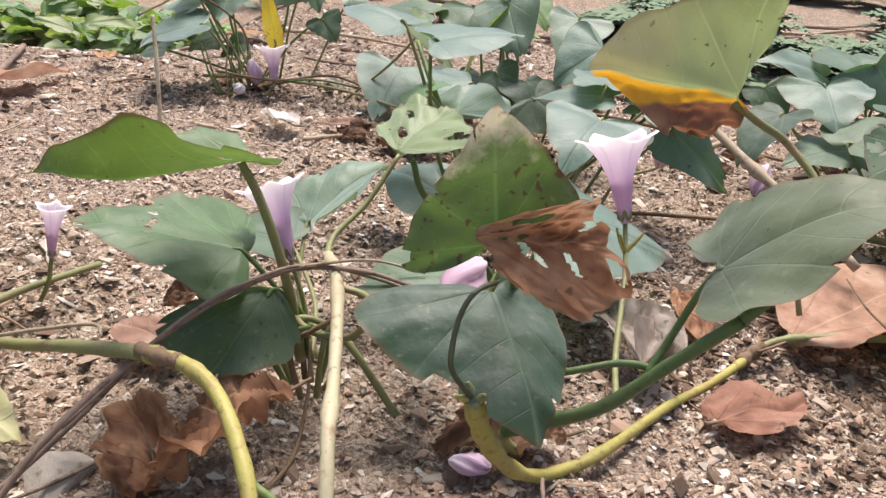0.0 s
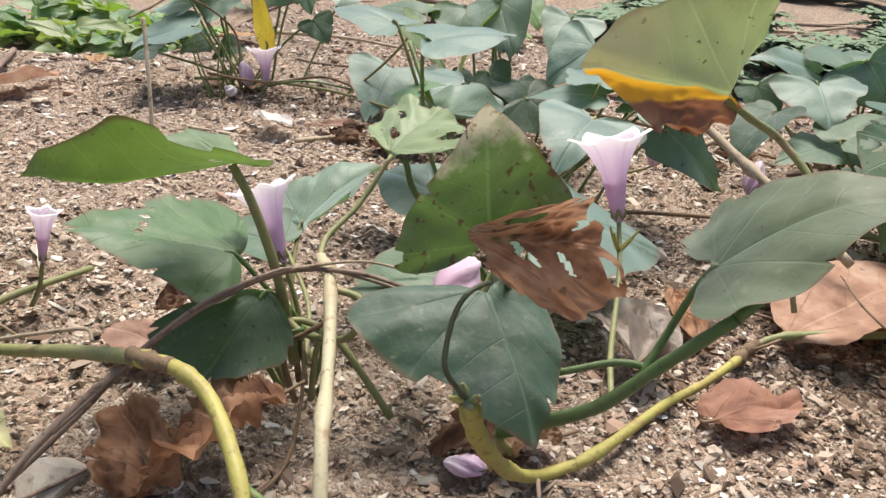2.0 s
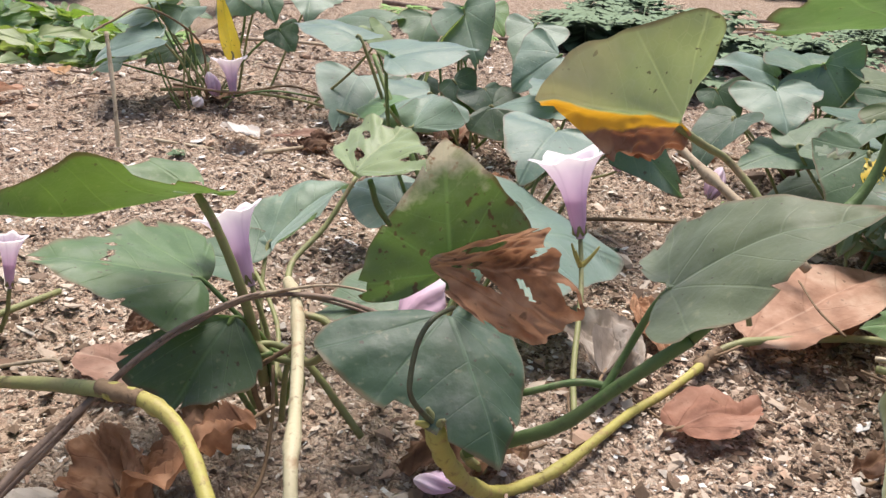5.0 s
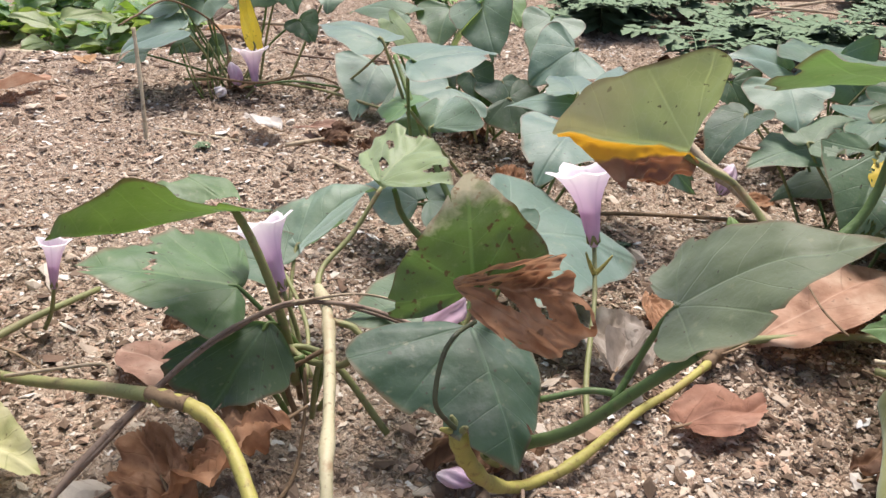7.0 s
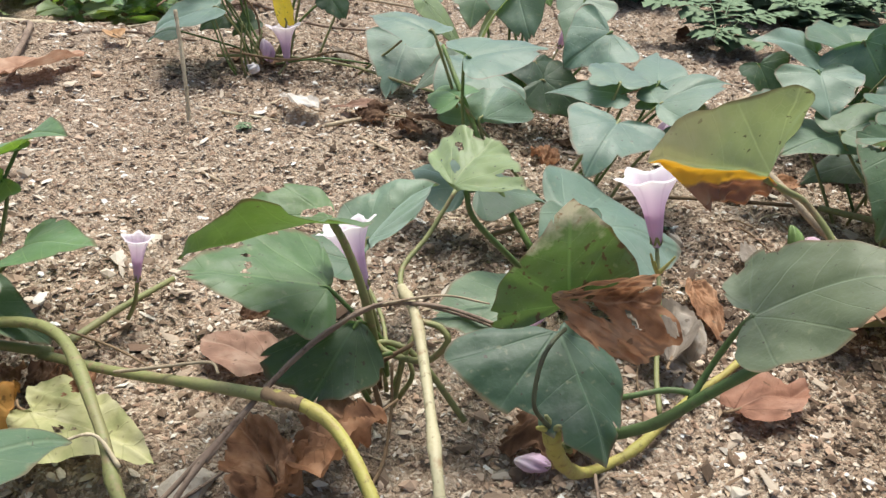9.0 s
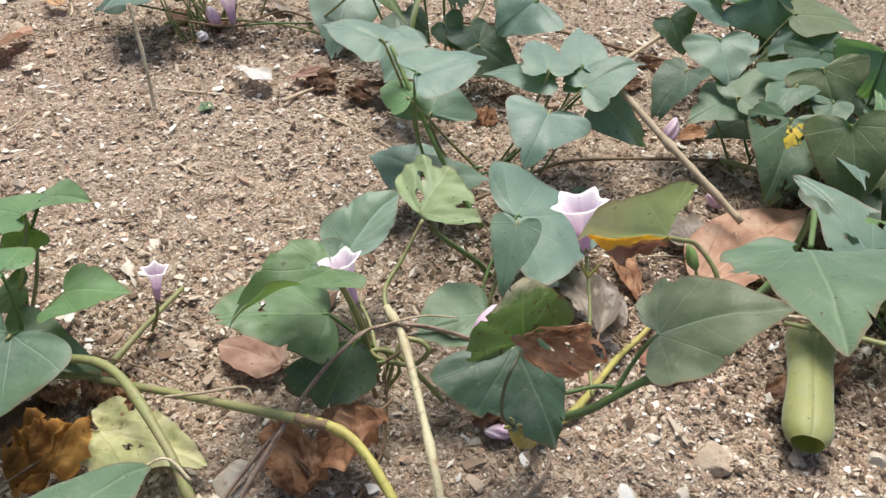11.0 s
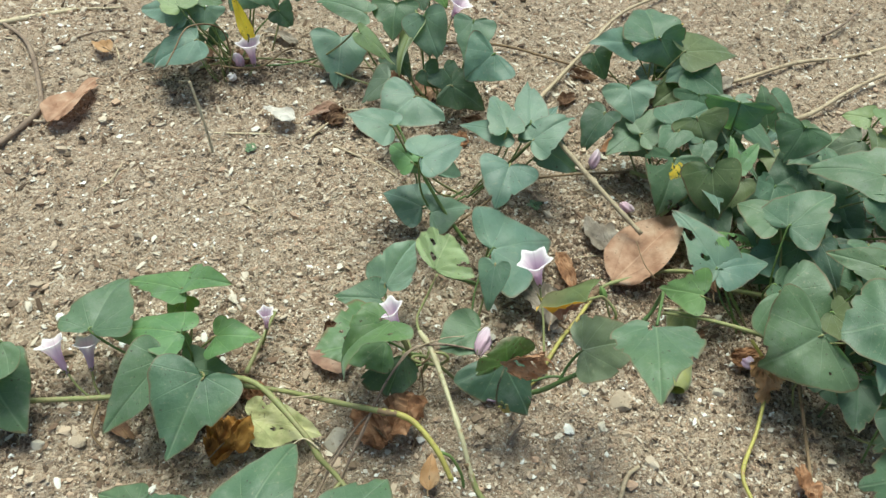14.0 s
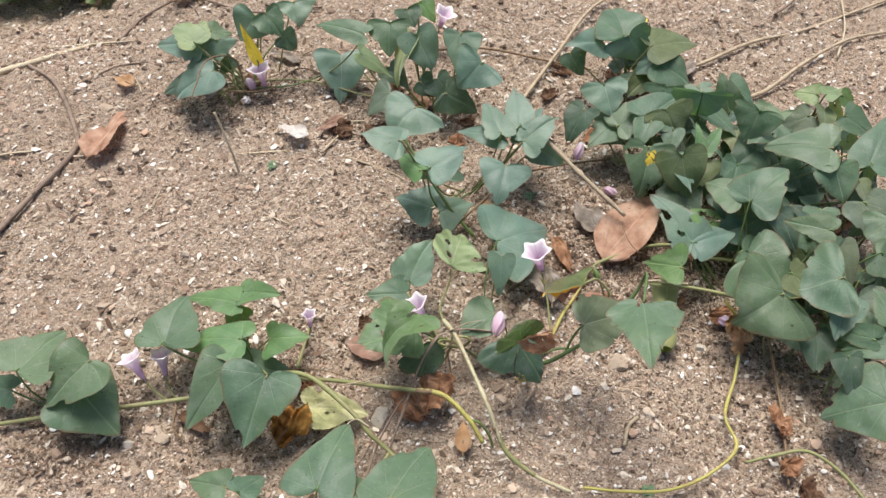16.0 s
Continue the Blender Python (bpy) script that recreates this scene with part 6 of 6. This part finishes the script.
twig([on_soil(0.135, 0.17, 0.005), on_soil(0.155, 0.195, 0.006), on_soil(0.176, 0.205, 0.005)], 0.0032, 0.0026, WOOD_TAN, "short broken stick on soil")
twig([on_soil(-0.27, 0.775), on_soil(-0.235, 0.735)], 0.0022, 0.0018, WOOD_TAN, "short straw bit on sand")
twig([on_soil(-0.29, 0.93), on_soil(-0.20, 0.915)], 0.0022, 0.0018, STRAW, "pale straw bit on sand")
twig([on_soil(-0.14, 0.88, 0.008), on_soil(-0.10, 0.915, 0.010)], 0.003, 0.0022, WOOD_TAN, "flat tan bark piece on sand")
twig([on_soil(-0.10, 0.86), on_soil(-0.03, 0.80), on_soil(0.0, 0.76)], 0.0022, 0.0014, WOOD_TAN, "thin curved twig on sand")
twig([on_soil(0.02, 0.27), on_soil(0.05, 0.30, 0.008), on_soil(0.055, 0.325, 0.014)], 0.0016, 0.0010, TWIG_GREY, "thin grey twig on soil")
twig([on_soil(-0.10, 0.29), on_soil(-0.075, 0.335, 0.006), on_soil(-0.068, 0.36, 0.03), (-0.068, 0.375, 0.056)], 0.0014, 0.0009, STEM_BROWN, "thin brown rootlet above soil")
twig([(0.276, 0.388, 0.060), (0.300, 0.378, 0.062), (0.332, 0.362, 0.060)], 0.0018, 0.0016, STRAW, "pale thin straw on a runner")
twig([on_soil(0.30, 0.43, 0.03), on_soil(0.335, 0.40, 0.035), on_soil(0.352, 0.42, 0.05)], 0.0010, 0.0007, STEM_BROWN, "thin curling brown tendril on leaf")
rnd_bg = random.Random(5)
for k in range(26):
    x, y, a = rnd_bg.uniform(0.85, 1.6), rnd_bg.uniform(0.80, 1.35), rnd_bg.uniform(-0.5, 1.0)
    d = rnd_bg.uniform(0.08, 0.20)
    twig([on_soil(x, y, 0.006 + 0.0007 * k), on_soil(x + d * math.cos(a), y + d * math.sin(a), 0.008 + 0.0007 * k), on_soil(x + 2 * d * math.cos(a + 0.1), y + 2 * d * math.sin(a + 0.1), 0.006 + 0.0007 * k)],
         rnd_bg.uniform(0.0018, 0.004), 0.0015, STRAW if k % 3 else TWIG_GREY, "dry straw stalk in a loose heap", name="straw_stalk")
for k in range(16):
    x, y, a = rnd_bg.uniform(-0.7, 1.2), rnd_bg.uniform(1.5, 2.2), rnd_bg.uniform(-0.6, 0.6)
    d = rnd_bg.uniform(0.10, 0.28)
    twig([on_soil(x, y, 0.008), on_soil(x + d * math.cos(a), y + d * math.sin(a), 0.02), on_soil(x + 2 * d * math.cos(a + 0.25), y + 2 * d * math.sin(a + 0.25), 0.008)],
         rnd_bg.uniform(0.003, 0.007), 0.002, WOOD_TAN if k % 2 else TWIG_GREY, "dry branched runner on bare soil")


twig([on_soil(-0.24, 0.24, 0.012), on_soil(-0.20, 0.29, 0.02), (-0.165, 0.315, 0.045), (-0.14, 0.32, 0.074)], 0.0020, 0.0012, TWIG_GREY, "split dry grey stalk leaning on a runner")
twig([on_soil(-0.25, 0.26, 0.008), on_soil(-0.19, 0.315, 0.010), on_soil(-0.14, 0.37, 0.008)], 0.0012, 0.0008, TWIG_GREY, "thin dry strand on soil")
twig([(-0.36, 0.43, 0.036), (-0.30, 0.428, 0.042), (-0.25, 0.41, 0.040), (-0.215, 0.38, 0.046)], 0.0012, 0.0008, STEM_BROWN, "thin brown tendril along a runner")
twig([(-0.235, 0.375, 0.046), (-0.205, 0.365, 0.058), (-0.175, 0.36, 0.066), (-0.168, 0.352, 0.064)], 0.0012, 0.0009, WOOD_TAN, "dry tan tendril on a runner")
twig([(-0.212, 0.300, 0.042), (-0.228, 0.312, 0.054), (-0.25, 0.305, 0.050)], 0.0013, 0.0008, STRAW, "pale curled tendril on a runner")
twig([(0.300, 0.455, 0.036), (0.292, 0.480, 0.042), (0.296, 0.52, 0.045)], 0.0010, 0.0007, STEM_BROWN, "thin curling tendril on a russet leaf")
twig([(0.025, 0.360, 0.012), (0.035, 0.335, 0.06), (0.020, 0.318, 0.095), (0.010, 0.322, 0.11)], 0.0011, 0.0008, STEM_BROWN, "thin dark stalk in front of a leaf")


# ---------------------------------------------------------------- weeds behind
def weed(x, y, size, seed, mat, fronds=11, label="feathery green weed with lobed leaflets"):
    """A low weed: fronds from one root, each with pairs of pointed leaflets."""
    r = random.Random(seed)
    ob = thing("weed", (x, y, ground_z(x, y)), label, "weed", "weeds behind the vines")
    for i in range(fronds):
        a = 2 * math.pi * i / fronds + r.uniform(-0.3, 0.3)
        reach = size * r.uniform(0.6, 1.1)
        high = size * r.uniform(0.3, 0.8)
        line = smooth_line([(0, 0, 0), (0.35 * reach * math.cos(a), 0.35 * reach * math.sin(a), 0.7 * high), (reach * math.cos(a), reach * math.sin(a), high * r.uniform(0.6, 0.95))], 6)
        bm = bmesh.new()
        across = Vector((-math.sin(a), math.cos(a), 0))
        rings = []
        for k, p in enumerate(line):
            w = 0.0016 - 0.0009 * k / (len(line) - 1)
            rings.append([bm.verts.new(p + w * across), bm.verts.new(p - w * across), bm.verts.new(p - Vector((0, 0, 1.4 * w)))])
        for p, q in zip(rings, rings[1:]):
            for c in range(3):
                bm.faces.new((p[c], p[(c + 1) % 3], q[(c + 1) % 3], q[c]))
        for k in range(3, len(line)):
            f = k / (len(line) - 1)
            for side in (-1, 1):
                root = rings[k][0 if side > 0 else 1]
                p = root.co.copy()
                d = Vector((math.cos(a + side * 1.0), math.sin(a + side * 1.0), r.uniform(-0.35, 0.25)))
                s = 0.42 * size * (1.15 - 0.55 * f) * r.uniform(0.7, 1.25)
                w = d.cross(Vector((0, 0, 1))).normalized() * s * 0.36
                up = Vector((0, 0, 0.06 * s))
                v = [root] + [bm.verts.new(q) for q in (p + 0.35 * s * d + w + up, p + 0.48 * s * d + 0.55 * w, p + 0.7 * s * d + 0.8 * w + up, p + s * d - up,
                                                        p + 0.7 * s * d - 0.8 * w + up, p + 0.48 * s * d - 0.55 * w, p + 0.35 * s * d - w + up)]
                bm.faces.new((v[0], v[1], v[2], v[6], v[7]))
                bm.faces.new((v[2], v[3], v[4], v[5], v[6]))
        part("frond", bm, mat, ob)
    return ob


for k in range(22):
    x = rnd_bg.uniform(0.30, 1.25)
    y = 1.27 + 0.06 * x + rnd_bg.random() ** 1.3 * 0.8
    s = rnd_bg.uniform(0.08, 0.15)
    weed(x, y, s, 100 + k, BLADE, 6)
for k in range(26):
    x, y = rnd_bg.uniform(-1.2, 2.2), rnd_bg.uniform(2.3, 3.6)
    weed(x, y, rnd_bg.uniform(0.16, 0.26), 400 + k, BLADE, 7)
for k, (x, y, s) in enumerate([(-0.96, 2.06, 0.10), (-0.80, 2.10, 0.09), (-0.68, 2.02, 0.09), (-0.88, 2.22, 0.11), (-0.70, 2.26, 0.10), (-1.12, 2.12, 0.11), (-0.56, 2.16, 0.09), (0.16, 1.62, 0.05), (0.05, 1.80, 0.06)]):
    weed(x, y, s, 200 + k, BLADE_LIGHT, 9, "low light green weed tuft on soil")
for k, (x, y) in enumerate([(-0.235, 0.885), (0.19, 0.66), (0.14, 0.10), (-0.30, 0.38)]):
    weed(x, y, 0.011, 300 + k, BLADE, 6, "tiny green seedling in the soil")


def broad_weed(x, y, size, seed):
    """A low weed with a rosette of broad oval leaves."""
    r = random.Random(seed)
    ob = thing("weed", (x, y, ground_z(x, y)), "low broad-leaved green weed on soil", "weed", "weeds behind the vines")
    for i in range(10):
        a = 0.7 * i + r.uniform(-0.3, 0.3)
        d = Vector((math.cos(a), math.sin(a), 0))
        b = ob.location + 0.35 * size * d * r.random() + Vector((0, 0, size * r.uniform(0.15, 1.1)))
        part("leaf", blade(OVAL, b, b + size * r.uniform(0.6, 1.0) * d + Vector((0, 0, size * r.uniform(-0.1, 0.25))), 0.55 * size, r.uniform(-45, 45), ob.location, seed + i, cup=0.1, edge=0.14, wave=0.06, small=True), LEAF[r.choice(("bright", "bright", "pale", "pale"))], ob)
    return ob


for k in range(34):
    x = -0.48 - 0.70 * rnd_bg.random()
    y = 1.72 - 0.30 * (x + 0.5) + rnd_bg.random() ** 1.4 * 0.40
    broad_weed(x, y, rnd_bg.uniform(0.060, 0.105), 700 + 10 * k)

# ---------------------------------------------------------------- dry twigs tangled under the vines
rnd_dry = random.Random(61)
for cx, cy, rx, ry, count in [(0.28, 0.62, 0.12, 0.10, 7), (0.20, 0.46, 0.10, 0.05, 5), (0.05, 0.98, 0.14, 0.06, 6), (0.60, 0.95, 0.25, 0.15, 7), (-0.35, 1.25, 0.25, 0.15, 6), (-0.48, 0.95, 0.14, 0.16, 5)]:
    for k in range(count):
        x, y, a = cx + rnd_dry.uniform(-rx, rx), cy + rnd_dry.uniform(-ry, ry), rnd_dry.uniform(0, 6.28)
        d, bend = rnd_dry.uniform(0.012, 0.045), rnd_dry.uniform(-0.008, 0.008)
        twig([on_soil(x - d * math.cos(a), y - d * math.sin(a), 0.002), on_soil(x + bend, y - bend, 0.005), on_soil(x + d * math.cos(a), y + d * math.sin(a), 0.003)],
             rnd_dry.uniform(0.0008, 0.0018), 0.0007, rnd_dry.choice((TWIG_GREY, STEM_BROWN, STRAW)), "thin dry broken twig lying on sand")
